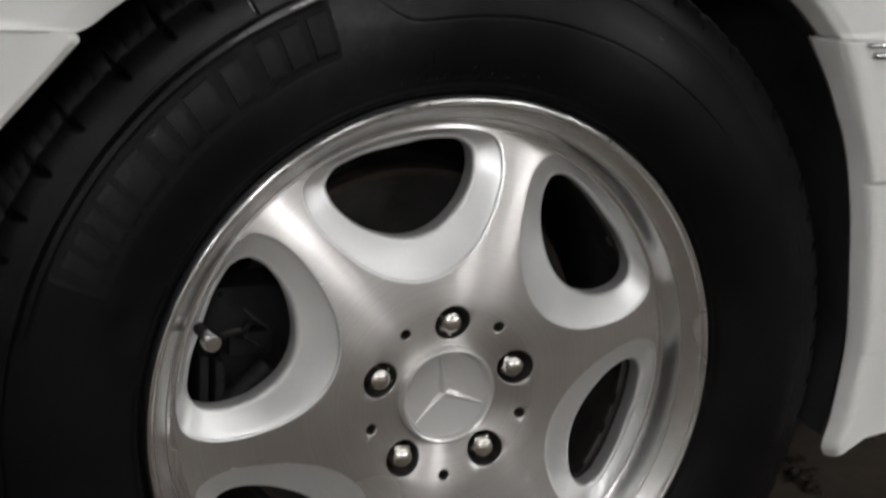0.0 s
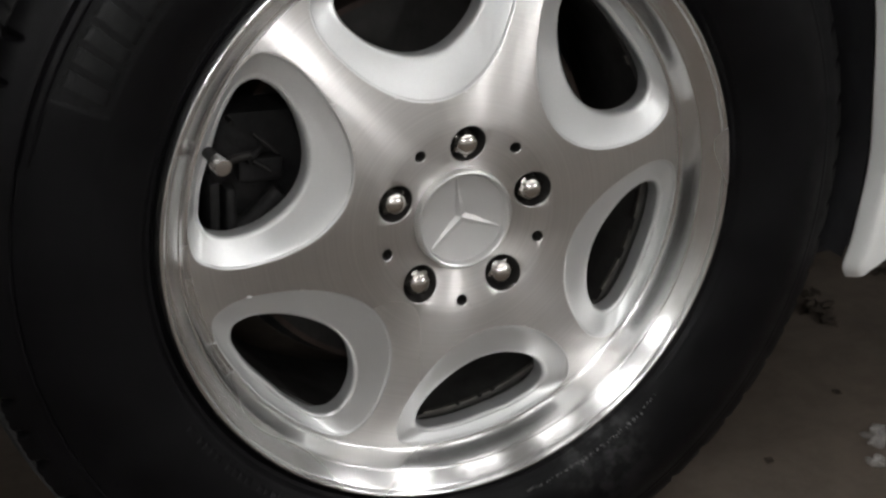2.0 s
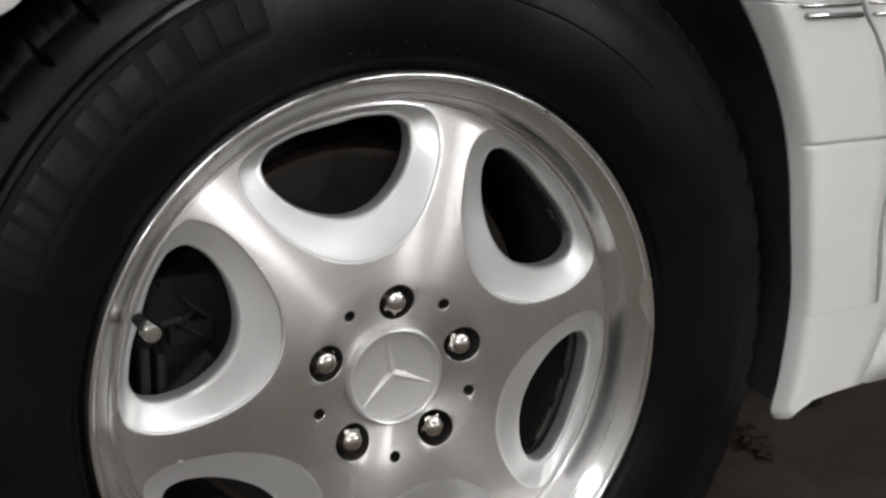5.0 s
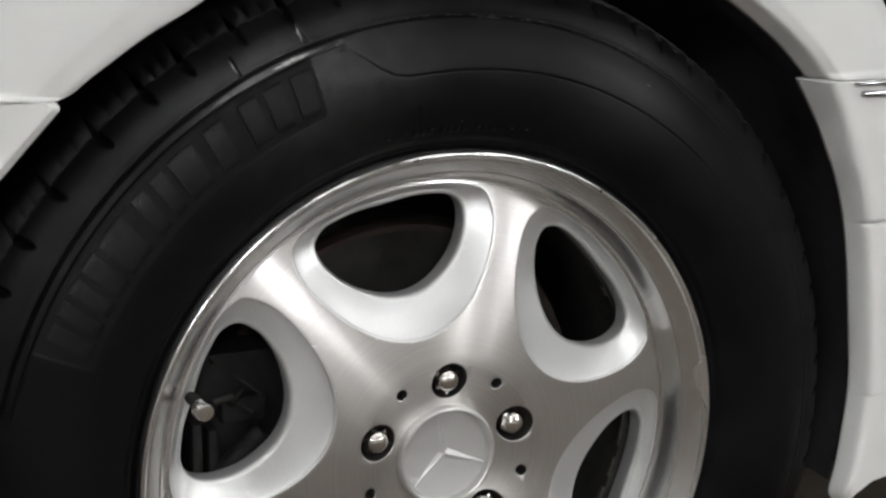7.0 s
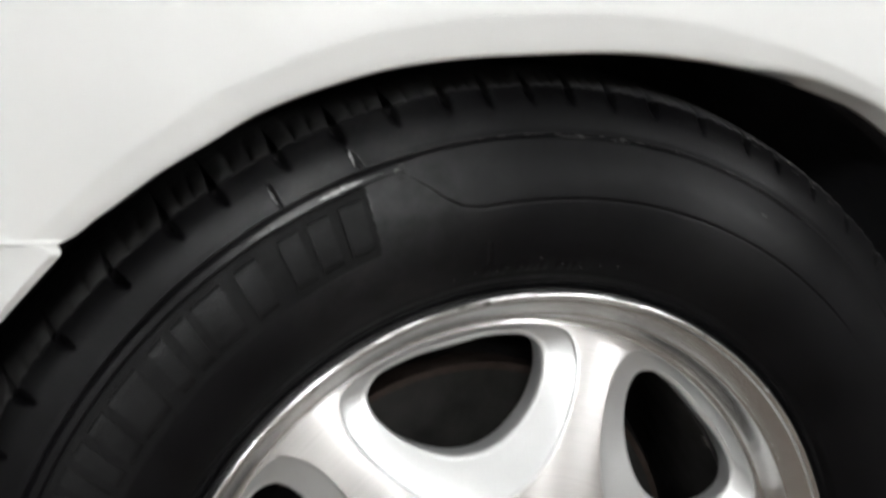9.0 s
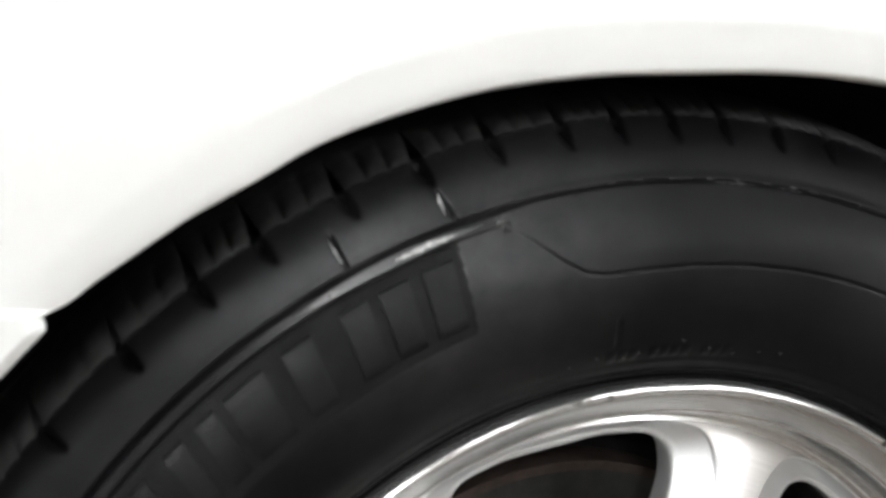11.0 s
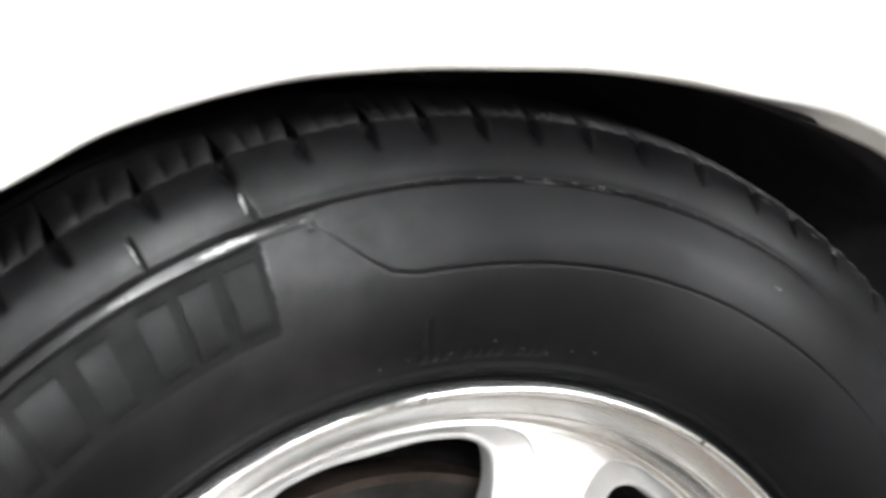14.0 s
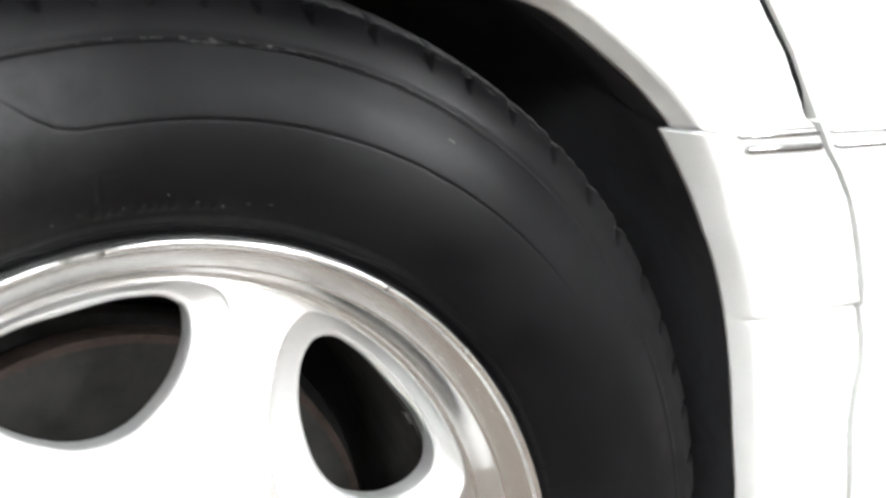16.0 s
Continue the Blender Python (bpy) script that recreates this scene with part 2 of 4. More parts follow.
def smooth_line(points, count):
    """A Catmull-Rom line through points, at even steps of its length."""
    p = [np.array(q, dtype=float) for q in points]
    p = [2 * p[0] - p[1]] + p + [2 * p[-1] - p[-2]]
    out = []
    for k in range(1, len(p) - 2):
        for s in np.linspace(0, 1, 24, endpoint=False):
            a, b, c, e = p[k - 1:k + 3]
            out.append(0.5 * (2 * b + (c - a) * s + (2 * a - 5 * b + 4 * c - e) * s * s + (3 * b - a - 3 * c + e) * s ** 3))
    out = np.array(out + [p[-2]])
    d = np.concatenate([[0], np.cumsum(np.linalg.norm(np.diff(out, axis=0), axis=1))])
    t = np.linspace(0, d[-1], count)
    return np.stack([np.interp(t, d, out[:, i]) for i in range(out.shape[1])], axis=1)


# ---- the floor, and an unseen room added to bounce the lamps' light ----
def plain(name, bm, mat, label):
    ob = part(name, bm, mat, None)
    return tagged(ob, label, kind="structure")


plain("floor", box(-4.5, 5.5, -5.6, 5, -0.1, 0.0), FLOOR, "dusty brown-grey concrete garage floor")
plain("ceiling", box(-4.5, 5.5, -5.6, 5, CEILING, CEILING + 0.1), WALL, "plain unseen ceiling added above the lamps")
plain("wall_south", box(-4.5, 5.5, -5.75, -5.6, 0, CEILING), WALL, "plain unseen wall added to bounce the lamps' light")
plain("wall_north", box(-4.5, 5.5, 5, 5.15, 0, CEILING), WALL, "plain unseen wall added to bounce the lamps' light")
plain("wall_east", box(5.5, 5.65, -5.6, 5, 0, CEILING), WALL, "plain unseen wall added to bounce the lamps' light")
plain("wall_west", box(-4.65, -4.5, -5.6, 5, 0, CEILING), WALL, "plain unseen wall added to bounce the lamps' light")


def batten(x, y, level):
    lamp = tagged(new("ceiling_lamp"), "white ceiling batten with two bright fluorescent tubes", "lamp", "ceiling lamps")
    lamp.matrix_basis = pose(x, y, CEILING)
    glow = make_glow(LAMP_POWER * level)
    part("fitting", box(-0.22, 0.22, -0.66, 0.66, -0.05, -0.002, 0.008), FITTING, lamp)
    for dx in (-0.14, 0.14):
        bm = bmesh.new()
        bmesh.ops.create_cone(bm, cap_ends=True, segments=16, radius1=0.035, radius2=0.035, depth=1.2, matrix=Matrix.Translation((dx, 0, -0.09)) @ Matrix.Rotation(radians(90), 4, "X"))
        part("tube", bm, glow, lamp, "glowing white tube")
    return lamp


for lx, ly, level in LAMPS:
    batten(lx, ly, level)

# ---- the car ----
car = tagged(new("car"), "white car with a silver alloy front wheel, parked on concrete", "car")
HUB = 0.332                                            # height of the wheel's axle
CAP_AT = pose(0, 0.0028, 0)
WHEEL = pose(0, 0, HUB, 0, 0, -5.6)                    # the front wheel is steered slightly out

# -- wheel: profile of the disc face, y towards the car --
FACE = smooth_line([(0.0, 0.0080), (0.030, 0.0080), (0.038, 0.0072), (0.050, 0.0042), (0.062, 0.0015), (0.071, 0.0001), (0.080, 0.0006), (0.091, 0.0018), (0.105, 0.0040), (0.120, 0.0070), (0.135, 0.0105),
                    (0.150, 0.0142), (0.165, 0.0185), (0.180, 0.0228), (0.193, 0.0265), (0.200, 0.0285)], 600)


def face_y(r):
    """Dished round the cap, then falling away along the spokes."""
    return float(np.interp(r, FACE[:, 0], FACE[:, 1]))


# cove, broad sloping flat and rounded bead of the lip
RIM_EDGE = [(0.1930, 0.0264), (0.1948, 0.0269), (0.1960, 0.0262), (0.1970, 0.0244), (0.1980, 0.0212), (0.1990, 0.0172), (0.2000, 0.0136), (0.2010, 0.0108), (0.2018, 0.0090), (0.2024, 0.0077), (0.2030, 0.0070), (0.2036, 0.0067), (0.2041, 0.0066), (0.2048, 0.0057),
            (0.2062, 0.0042), (0.2078, 0.0025), (0.2094, 0.0010), (0.2110, -0.0005), (0.2126, -0.0019), (0.2138, -0.0028), (0.2142, -0.0030), (0.2145, -0.0036), (0.2150, -0.0047), (0.2157, -0.0057),
            (0.2165, -0.0063), (0.2173, -0.0065), (0.2181, -0.0062), (0.2188, -0.0054), (0.2193, -0.0040), (0.2195, -0.0020), (0.2195, 0.0010), (0.2190, 0.0060)]
R_HUB, R_FACE, R_CAP = 0.078, 0.1932, 0.0372
HOLE_MID = -12.0


def outline(table, r_max, n=360):
    """A closed, rounded opening symmetric about the z axis, from its reach (m) round CENTRE at steps of 12 degrees from outwards."""
    right = []
    for k, d in enumerate(table):
        a = radians(12 * k)
        x, z = d * math.sin(a), 0.150 + d * math.cos(a)
        over = max(math.hypot(x, z) / r_max, 1.0)
        right.append((x / over, z / over))
    pts = right + [(-x, z) for x, z in right[-2:0:-1]] + [right[0]]
    return smooth_line(pts, n)


POCKET = outline([0.050, 0.050, 0.052, 0.055, 0.060, 0.0675, 0.0762, 0.0745, 0.0692, 0.0640, 0.0608, 0.0590, 0.0582, 0.0580, 0.0582, 0.0584], 0.1922)
HOLE = outline([0.0325, 0.0332, 0.0356, 0.0400, 0.0462, 0.0538, 0.0576, 0.0535, 0.0470, 0.0413, 0.0366, 0.0333, 0.0312, 0.0298, 0.0290, 0.0288], 0.1836)
CENTRE = np.array([0.0, 0.150])


def reach(curve, direction):
    """Distance from CENTRE to a star-shaped closed curve in a direction."""
    rel = curve - CENTRE
    a = np.arctan2(rel[:, 0], rel[:, 1])
    r = np.linalg.norm(rel, axis=1)
    order = np.argsort(a)
    a, r = a[order], r[order]
    a3 = np.concatenate([a - 2 * np.pi, a, a + 2 * np.pi])
    return float(np.interp(direction, a3, np.tile(r, 3)))


def wheel_mesh():
    verts, faces, index = [], [], []

    def strip(loops, mat, closed=True):
        base = len(verts)
        n = len(loops[0])
        for loop in loops:
            verts.extend(loop)
        for k in range(len(loops) - 1):
            for i in range(n if closed else n - 1):
                j = (i + 1) % n
                faces.append((base + k * n + i, base + k * n + j, base + (k + 1) * n + j, base + (k + 1) * n + i))
                index.append(mat)

    # six sectors, each round one opening
    half = 30.0
    border = []
    for s in np.linspace(0, 1, 28, endpoint=False):
        border.append(polar(R_HUB + (R_FACE - R_HUB) * s, half, 0))
    for s in np.linspace(0, 1, 40, endpoint=False):
        border.append(polar(R_FACE, half - 2 * half * s, 0))
    for s in np.linspace(0, 1, 28, endpoint=False):
        border.append(polar(R_FACE + (R_HUB - R_FACE) * s, -half, 0))
    for s in np.linspace(0, 1, 24, endpoint=False):
        border.append(polar(R_HUB, -half + 2 * half * s, 0))
    rel = [np.array([b[0], b[2]]) - CENTRE for b in border]
    ways = [math.atan2(v[0], v[1]) for v in rel]
    far = [float(np.linalg.norm(v)) for v in rel]
    rim_p = [min(reach(POCKET, w), f - 0.0006) for w, f in zip(ways, far)]
    rim_h = [min(reach(HOLE, w), p - 0.0084) for w, p in zip(ways, rim_p)]

    def ring(dist, depth):
        out = []
        for w, d in zip(ways, dist):
            x, z = CENTRE[0] + d * math.sin(w), CENTRE[1] + d * math.cos(w)
            out.append((x, depth(math.hypot(x, z)) if callable(depth) else depth, z))
        return out

    depth_line = smooth_line([(0.100, 0.0095), (0.120, 0.0130), (0.135, 0.0172), (0.150, 0.0220), (0.167, 0.0276), (0.185, 0.0330), (0.200, 0.0370)], 300)

    def hole_depth(r):
        return float(np.interp(r, depth_line[:, 0], depth_line[:, 1]))

    face = []
    for k in np.linspace(0, 1, 12):
        face.append(ring([f + (p + 0.0010 - f) * k for f, p in zip(far, rim_p)], face_y))
    # rounded painted edge, then the dished floor
    crest = [face[-1]]
    for turn_ in (20, 40, 60, 80):
        a = radians(turn_)
        crest.append(ring([p + 0.0010 - 0.0018 * math.sin(a) for p in rim_p], lambda r, a=a: face_y(r) + 0.0018 * (1 - math.cos(a))))
    floor_ = [crest[-1]]
    fillet = 0.0040
    inner_h = ring([h + fillet for h in rim_h], hole_depth)
    for k in np.linspace(0.06, 1, 12):
        drop = k ** 0.86
        floor_.append([(x0 + (x1 - x0) * k, y0 + (y1 - y0) * drop, z0 + (z1 - z0) * k) for (x0, y0, z0), (x1, y1, z1) in zip(crest[-1], inner_h)])
    # round over into the opening
    wall = [floor_[-1]]
    for turn_ in (18, 36, 54, 72, 88):
        a = radians(turn_)
        wall.append(ring([h + fillet * (1 - math.sin(a)) for h in rim_h], lambda r, a=a: hole_depth(r) + fillet * (1 - math.cos(a))))
    wall += [ring([h - 0.0001 for h in rim_h], lambda r: hole_depth(r) + 0.008), ring([h + 0.001 for h in rim_h], lambda r: hole_depth(r) + 0.017)]
    for k in range(6):
        turn = HOLE_MID + 60 * k
        c, s = math.cos(radians(turn)), math.sin(radians(turn))

        def turned(loops):
            return [[(x * c + z * s, y, -x * s + z * c) for x, y, z in loop] for loop in loops]

        strip(turned(face), 0)
        strip(turned(crest), 1)
        strip(turned(floor_), 1)
        strip(turned(wall), 1)

    # hub: ten sectors, round five bolts and five small holes
    def hub_sector(mid, half_deg, centre_r, radius, n_side, n_arc):
        edge = []
        for s in np.linspace(0, 1, n_side, endpoint=False):
            edge.append(polar(R_CAP + (R_HUB + 0.0008 - R_CAP) * s, half_deg, 0))
        for s in np.linspace(0, 1, n_arc, endpoint=False):
            edge.append(polar(R_HUB + 0.0008, half_deg - 2 * half_deg * s, 0))
        for s in np.linspace(0, 1, n_side, endpoint=False):
            edge.append(polar(R_HUB + 0.0008 + (R_CAP - R_HUB - 0.0008) * s, -half_deg, 0))
        for s in np.linspace(0, 1, n_arc, endpoint=False):
            edge.append(polar(R_CAP, -half_deg + 2 * half_deg * s, 0))
        loops = []
        dirs = [math.atan2(x, z - centre_r) for x, _, z in edge]
        dist = [math.hypot(x, z - centre_r) for x, _, z in edge]
        for k in (0, 0.35, 0.7, 1.0):
            loops.append([((d + (radius + 0.0005 - d) * k) * math.sin(w), 0.0, centre_r + (d + (radius + 0.0005 - d) * k) * math.cos(w)) for w, d in zip(dirs, dist)])
        loops = [[(x, face_y(math.hypot(x, z)) + 0.00012, z) for x, y, z in loop] for loop in loops]
        inner = [loops[-1]]
        inner.append([(x, y + 0.0005, z) for x, y, z in [(radius * math.sin(w), face_y(math.hypot(radius * math.sin(w), centre_r + radius * math.cos(w))), centre_r + radius * math.cos(w)) for w in dirs]])
        for rr, yy in ((radius * 0.98, 0.0082), (radius * 0.94, 0.016), (radius * 0.9, 0.024), (radius * 0.3, 0.025)):
            inner.append([(rr * math.sin(w), yy, centre_r + rr * math.cos(w)) for w in dirs])
        c, s = math.cos(radians(mid)), math.sin(radians(mid))
        turn = lambda ls: [[(x * c + z * s, y, -x * s + z * c) for x, y, z in l] for l in ls]
        strip(turn(loops), 0)
        strip(turn(inner[:2]), 0)
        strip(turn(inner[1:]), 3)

    for k in range(5):
        hub_sector(72 * k, 22.0, 0.056, 0.0136, 12, 20)
        hub_sector(36 + 72 * k, 14.0, 0.0621, 0.0041, 12, 14)

    # lip and barrel
    def turned_ring(profile, mat, steps=240):
        v, f = lathe_data(profile, steps)
        base = len(verts)
        verts.extend(v)
        for q in f:
            faces.append(tuple(i + base for i in q))
            index.append(mat)

    turned_ring(RIM_EDGE, 2, 360)
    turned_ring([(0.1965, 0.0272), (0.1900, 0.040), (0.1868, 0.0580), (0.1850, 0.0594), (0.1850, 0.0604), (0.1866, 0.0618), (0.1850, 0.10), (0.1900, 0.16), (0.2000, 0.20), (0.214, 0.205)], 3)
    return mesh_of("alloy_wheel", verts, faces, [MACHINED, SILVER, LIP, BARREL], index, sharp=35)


def merged(me, dist=0.00003):
    bm = bmesh.new()
    bm.from_mesh(me)
    bmesh.ops.remove_doubles(bm, verts=bm.verts[:], dist=dist)
    bmesh.ops.recalc_face_normals(bm, faces=bm.faces[:])
    bm.to_mesh(me)
    bm.free()
    me.set_sharp_from_angle(angle=radians(35))
    return me


wheel = add("alloy_wheel", merged(wheel_mesh()), car, WHEEL, "machined silver six-spoke alloy wheel with painted pockets")


def lathe_part(name, profile, steps, mat, parent, label="", at=None, sharp=35):
    v, f = lathe_data(profile, steps)
    return add(name, mesh_of(name, v, f, [mat], sharp=sharp), parent, at, label)


def weight_mesh(span):
    """A thin balance weight stuck along the inside of the barrel."""
    v, f = lathe_data([(0.1850, 0.0594), (0.1836, 0.0600), (0.1832, 0.0616), (0.1836, 0.0632), (0.1850, 0.0638)], 6, -span / 2, span / 2)
    return mesh_of("balance_weight", v, f, [RECESS])


weight_meshes = [weight_mesh(span) for span in (5.0, 9.0, 2.5)]
for k, a in enumerate((88, 96, 101, 108, 118, 127, 150, 156, 163, 168, 176, 60, 73)):
    add("balance_weight", weight_meshes[k % 3], wheel, pose(0, 0, 0, 0, a, 0))

# centre cap: bright ring, dished plate, three plain raised arms
cap = lathe_part("centre_cap", [(0.0371, 0.009), (0.0370, -0.0004), (0.0362, -0.0016), (0.0350, -0.0020), (0.0339, -0.0014), (0.0331, 0.0004), (0.0322, 0.0034)], 96, SATIN, wheel, "silver centre cap with a polished ring", CAP_AT)
lathe_part("cap_plate", [(0.0324, 0.0030), (0.0300, 0.0036), (0.020, 0.0054), (0.010, 0.0066), (0.0008, 0.0070)], 96, CAP, wheel, "", CAP_AT)
arm_v, arm_f = [], []
for k in range(3):
    a = HOLE_MID + 120 * k
    b = len(arm_v)
    for r, w, h in ((0.0, 0.0050, 0.0014), (0.006, 0.0042, 0.0015), (0.018, 0.0024, 0.0013), (0.0312, 0.0009, 0.0005)):
        plate = float(np.interp(r, [0.0, 0.010, 0.020, 0.030, 0.0324], [0.0070, 0.0066, 0.0054, 0.0036, 0.0030]))
        for side, lift in ((-w, -0.0003), (0.0, h), (w, -0.0003)):
            ca, sa = math.cos(radians(a)), math.sin(radians(a))
            arm_v.append((side * ca + r * sa, plate - lift, -side * sa + r * ca))
    for i in range(3):
        for j in range(2):
            arm_f.append((b + 3 * i + j, b + 3 * i + j + 1, b + 3 * i + j + 4, b + 3 * i + j + 3))
add("emblem", mesh_of("emblem", arm_v, arm_f, [CAP], smooth=False), wheel, CAP_AT)


def bolt_mesh():
    bm = bmesh.new()
    rows = []
    for r, y, dome in ((0.0112, 0.022, 0), (0.0112, 0.0190, 0), (0.0104, 0.0175, 0), (0.0103, 0.0068, 0), (0.0101, 0.0060, 0), (0.0086, 0.0050, 0.9), (0.0081, 0.0042, 1), (0.0070, 0.0024, 1), (0.0049, 0.0009, 1), (0.0025, 0.0001, 1)):
        row = []
        for i in range(36):
            a = radians(10 * i)
            hexed = 1.0 / max(math.cos((a % radians(60)) - radians(30)), 0.5) * 0.90
            k = r * (hexed * (1 - dome) + dome) if y < 0.0176 else r
            row.append(bm.verts.new((k * math.sin(a), y, k * math.cos(a))))
        rows.append(row)
    tip = bm.verts.new((0, -0.0002, 0))
    for p, q in zip(rows, rows[1:]):
        for i in range(36):
            bm.faces.new((p[i], p[(i + 1) % 36], q[(i + 1) % 36], q[i]))
    for i in range(36):
        bm.faces.new((rows[-1][i], rows[-1][(i + 1) % 36], tip))
    return bm


first_bolt = part("wheel_bolt", bolt_mesh(), BOLT_CHROME, wheel, "domed chrome wheel bolt", pose(*polar(0.056, 0, 0)), sharp=28)
for k in range(1, 5):
    add("wheel_bolt", first_bolt.data, wheel, pose(*polar(0.056, 72 * k, 0), 0, 11 * k, 0), "domed chrome wheel bolt")


def rod(p, q, r, seg=16, taper=1.0, bevel=0.0):
    bm = bmesh.new()
    p, q = Vector(p), Vector(q)
    turn = (q - p).to_track_quat("Z", "Y").to_matrix().to_4x4()
    bmesh.ops.create_cone(bm, cap_ends=True, segments=seg, radius1=r, radius2=r * taper, depth=(q - p).length, matrix=Matrix.Translation((p + q) / 2) @ turn)
    if bevel:
        bmesh.ops.bevel(bm, geom=[e for e in bm.edges if len(e.link_faces) == 2 and e.calc_face_angle() > 1.0], offset=bevel, segments=2, affect="EDGES", profile=0.5)
    return bm


def chip(sector, way, size, seed):
    """A flake of lost lacquer on the edge of a pocket."""
    rng = random.Random(seed)
    w = radians(way)
    d = reach(POCKET, w) + 0.0012
    x, z = d * math.sin(w), CENTRE[1] + d * math.cos(w)
    turn = radians(HOLE_MID + 60 * sector)
    cx, cz = x * math.cos(turn) + z * math.sin(turn), -x * math.sin(turn) + z * math.cos(turn)
    ring_ = []
    for i in range(9):
        a = math.tau * i / 9
        k = size * rng.uniform(0.45, 1.0)
        px, pz = cx + k * math.sin(a) * 1.5, cz + k * math.cos(a) * 0.8
        ring_.append((px, face_y(math.hypot(px, pz)) - 0.00015, pz))
    hub_ = (cx, face_y(math.hypot(cx, cz)) - 0.0004, cz)
    return add("lacquer_chip", mesh_of("lacquer_chip", ring_ + [hub_], [(i, (i + 1) % 9, 9) for i in range(9)], [FLAKE], smooth=False), wheel)


for k, (sector, way, size) in enumerate(((0, 165, 0.0012), (0, 190, 0.0009), (0, 128, 0.0010), (5, 118, 0.0018), (5, 150, 0.0009), (4, 60, 0.0013), (4, 95, 0.0020), (4, 125, 0.0012), (3, 95, 0.0012), (3, 215, 0.0016),
                                          (3, 140, 0.0010), (4, 15, 0.0012), (1, 170, 0.0009), (1, 205, 0.0011), (2, 150, 0.0010), (3, 170, 0.0009), (0, 215, 0.0010), (5, 200, 0.0009))):
    chip(sector, way, size, 700 + k)



def kerb_scuff(a0, a1, r0, r1, mat, seed):
    """A ragged patch on the rim's bead, ground dull against a kerb."""
    rng = random.Random(seed)
    edge_r, edge_y = [p[0] for p in RIM_EDGE[:26]], [p[1] for p in RIM_EDGE[:26]]
    n = 14
    verts, faces = [], []
    for i in range(n + 1):
        w = math.sin(math.pi * i / n) ** 0.5
        lo = (r0 + r1) / 2 - (r1 - r0) / 2 * w * rng.uniform(0.55, 1.0)
        hi = (r0 + r1) / 2 + (r1 - r0) / 2 * w * rng.uniform(0.55, 1.0)
        for k in range(5):
            r = lo + (hi - lo) * k / 4
            verts.append(polar(r, a0 + (a1 - a0) * i / n, float(np.interp(r, edge_r, edge_y)) - 0.00012 - rng.uniform(0.0, 0.00015)))
    for i in range(n):
        for k in range(4):
            faces.append((5 * i + k, 5 * i + k + 1, 5 * i + k + 6, 5 * i + k + 5))
    return add("kerb_scuff", mesh_of("kerb_scuff", verts, faces, [mat], smooth=False), wheel, None, "dull grey kerb scrape on the rim's edge")


for k, (a0, a1, r0, r1, dark) in enumerate(((-15.8, -8.4, 0.2150, 0.2186, 0), (-13.3, -11.7, 0.2164, 0.2193, 1), (-9.2, -8.0, 0.2150, 0.2188, 1), (-16.6, -15.0, 0.2144, 0.2157, 1), (-38.1, -36.4, 0.2148, 0.2182, 1),
                                            (-40.5, -38.6, 0.2148, 0.2165, 0), (30.2, 30.9, 0.2150, 0.2190, 1), (46.0, 47.0, 0.2160, 0.2186, 0), (-48.0, -46.8, 0.2150, 0.2184, 0), (-59.0, -58.2, 0.2152, 0.2186, 0))):
    kerb_scuff(a0, a1, r0, r1, RECESS if dark else SCRAPE, 820 + k)

V0, V1 = Vector((-0.1786, 0.0215, 0.0606)), Vector((-0.1748, -0.0040, 0.0572))
stem = part("valve_stem", rod(V0, V0.lerp(V1, 0.7), 0.0042), CALIPER, wheel, "short valve stem with a metal cap")
part("valve_cap", rod(V0.lerp(V1, 0.60), V1, 0.0063, 20, 0.97, 0.0012), CHROME, wheel)

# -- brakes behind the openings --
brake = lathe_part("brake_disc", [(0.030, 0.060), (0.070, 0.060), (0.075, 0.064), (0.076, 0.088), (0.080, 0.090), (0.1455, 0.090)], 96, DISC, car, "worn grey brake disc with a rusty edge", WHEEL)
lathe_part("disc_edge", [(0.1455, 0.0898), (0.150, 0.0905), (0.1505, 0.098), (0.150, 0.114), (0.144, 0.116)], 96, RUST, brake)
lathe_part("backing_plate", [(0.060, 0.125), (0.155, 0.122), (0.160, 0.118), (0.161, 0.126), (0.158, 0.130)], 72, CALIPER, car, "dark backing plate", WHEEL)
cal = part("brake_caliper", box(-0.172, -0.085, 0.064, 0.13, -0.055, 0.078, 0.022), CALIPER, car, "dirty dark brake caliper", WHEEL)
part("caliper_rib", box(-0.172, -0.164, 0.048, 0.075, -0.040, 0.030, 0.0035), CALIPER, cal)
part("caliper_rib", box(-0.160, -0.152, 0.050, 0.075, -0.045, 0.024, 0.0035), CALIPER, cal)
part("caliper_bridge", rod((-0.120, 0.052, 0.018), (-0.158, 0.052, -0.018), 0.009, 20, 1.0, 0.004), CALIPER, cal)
part("pad_plate", box(-0.150, -0.118, 0.052, 0.066, 0.026, 0.044, 0.003), CALIPER, cal)
part("guide_pin", rod((-0.158, 0.046, 0.0458), (-0.143, 0.046, 0.0485), 0.0030, 12, 1.0, 0.0008), DISC, cal)
part("spring_clip", rod((-0.1415, 0.046, 0.0635), (-0.1235, 0.046, 0.0475), 0.0012), DISC, cal)
part("spring_clip", rod((-0.1415, 0.047, 0.0430), (-0.1290, 0.047, 0.0350), 0.0014), DISC, cal)
part("bleed_nipple", rod((-0.1555, 0.060, 0.0715), (-0.1545, 0.052, 0.0705), 0.0016), DISC, cal)
part("brake_hose", rod((-0.1450, 0.050, 0.0420), (-0.1330, 0.056, 0.0500), 0.0030, 12, 1.0, 0.0008), CALIPER, cal)

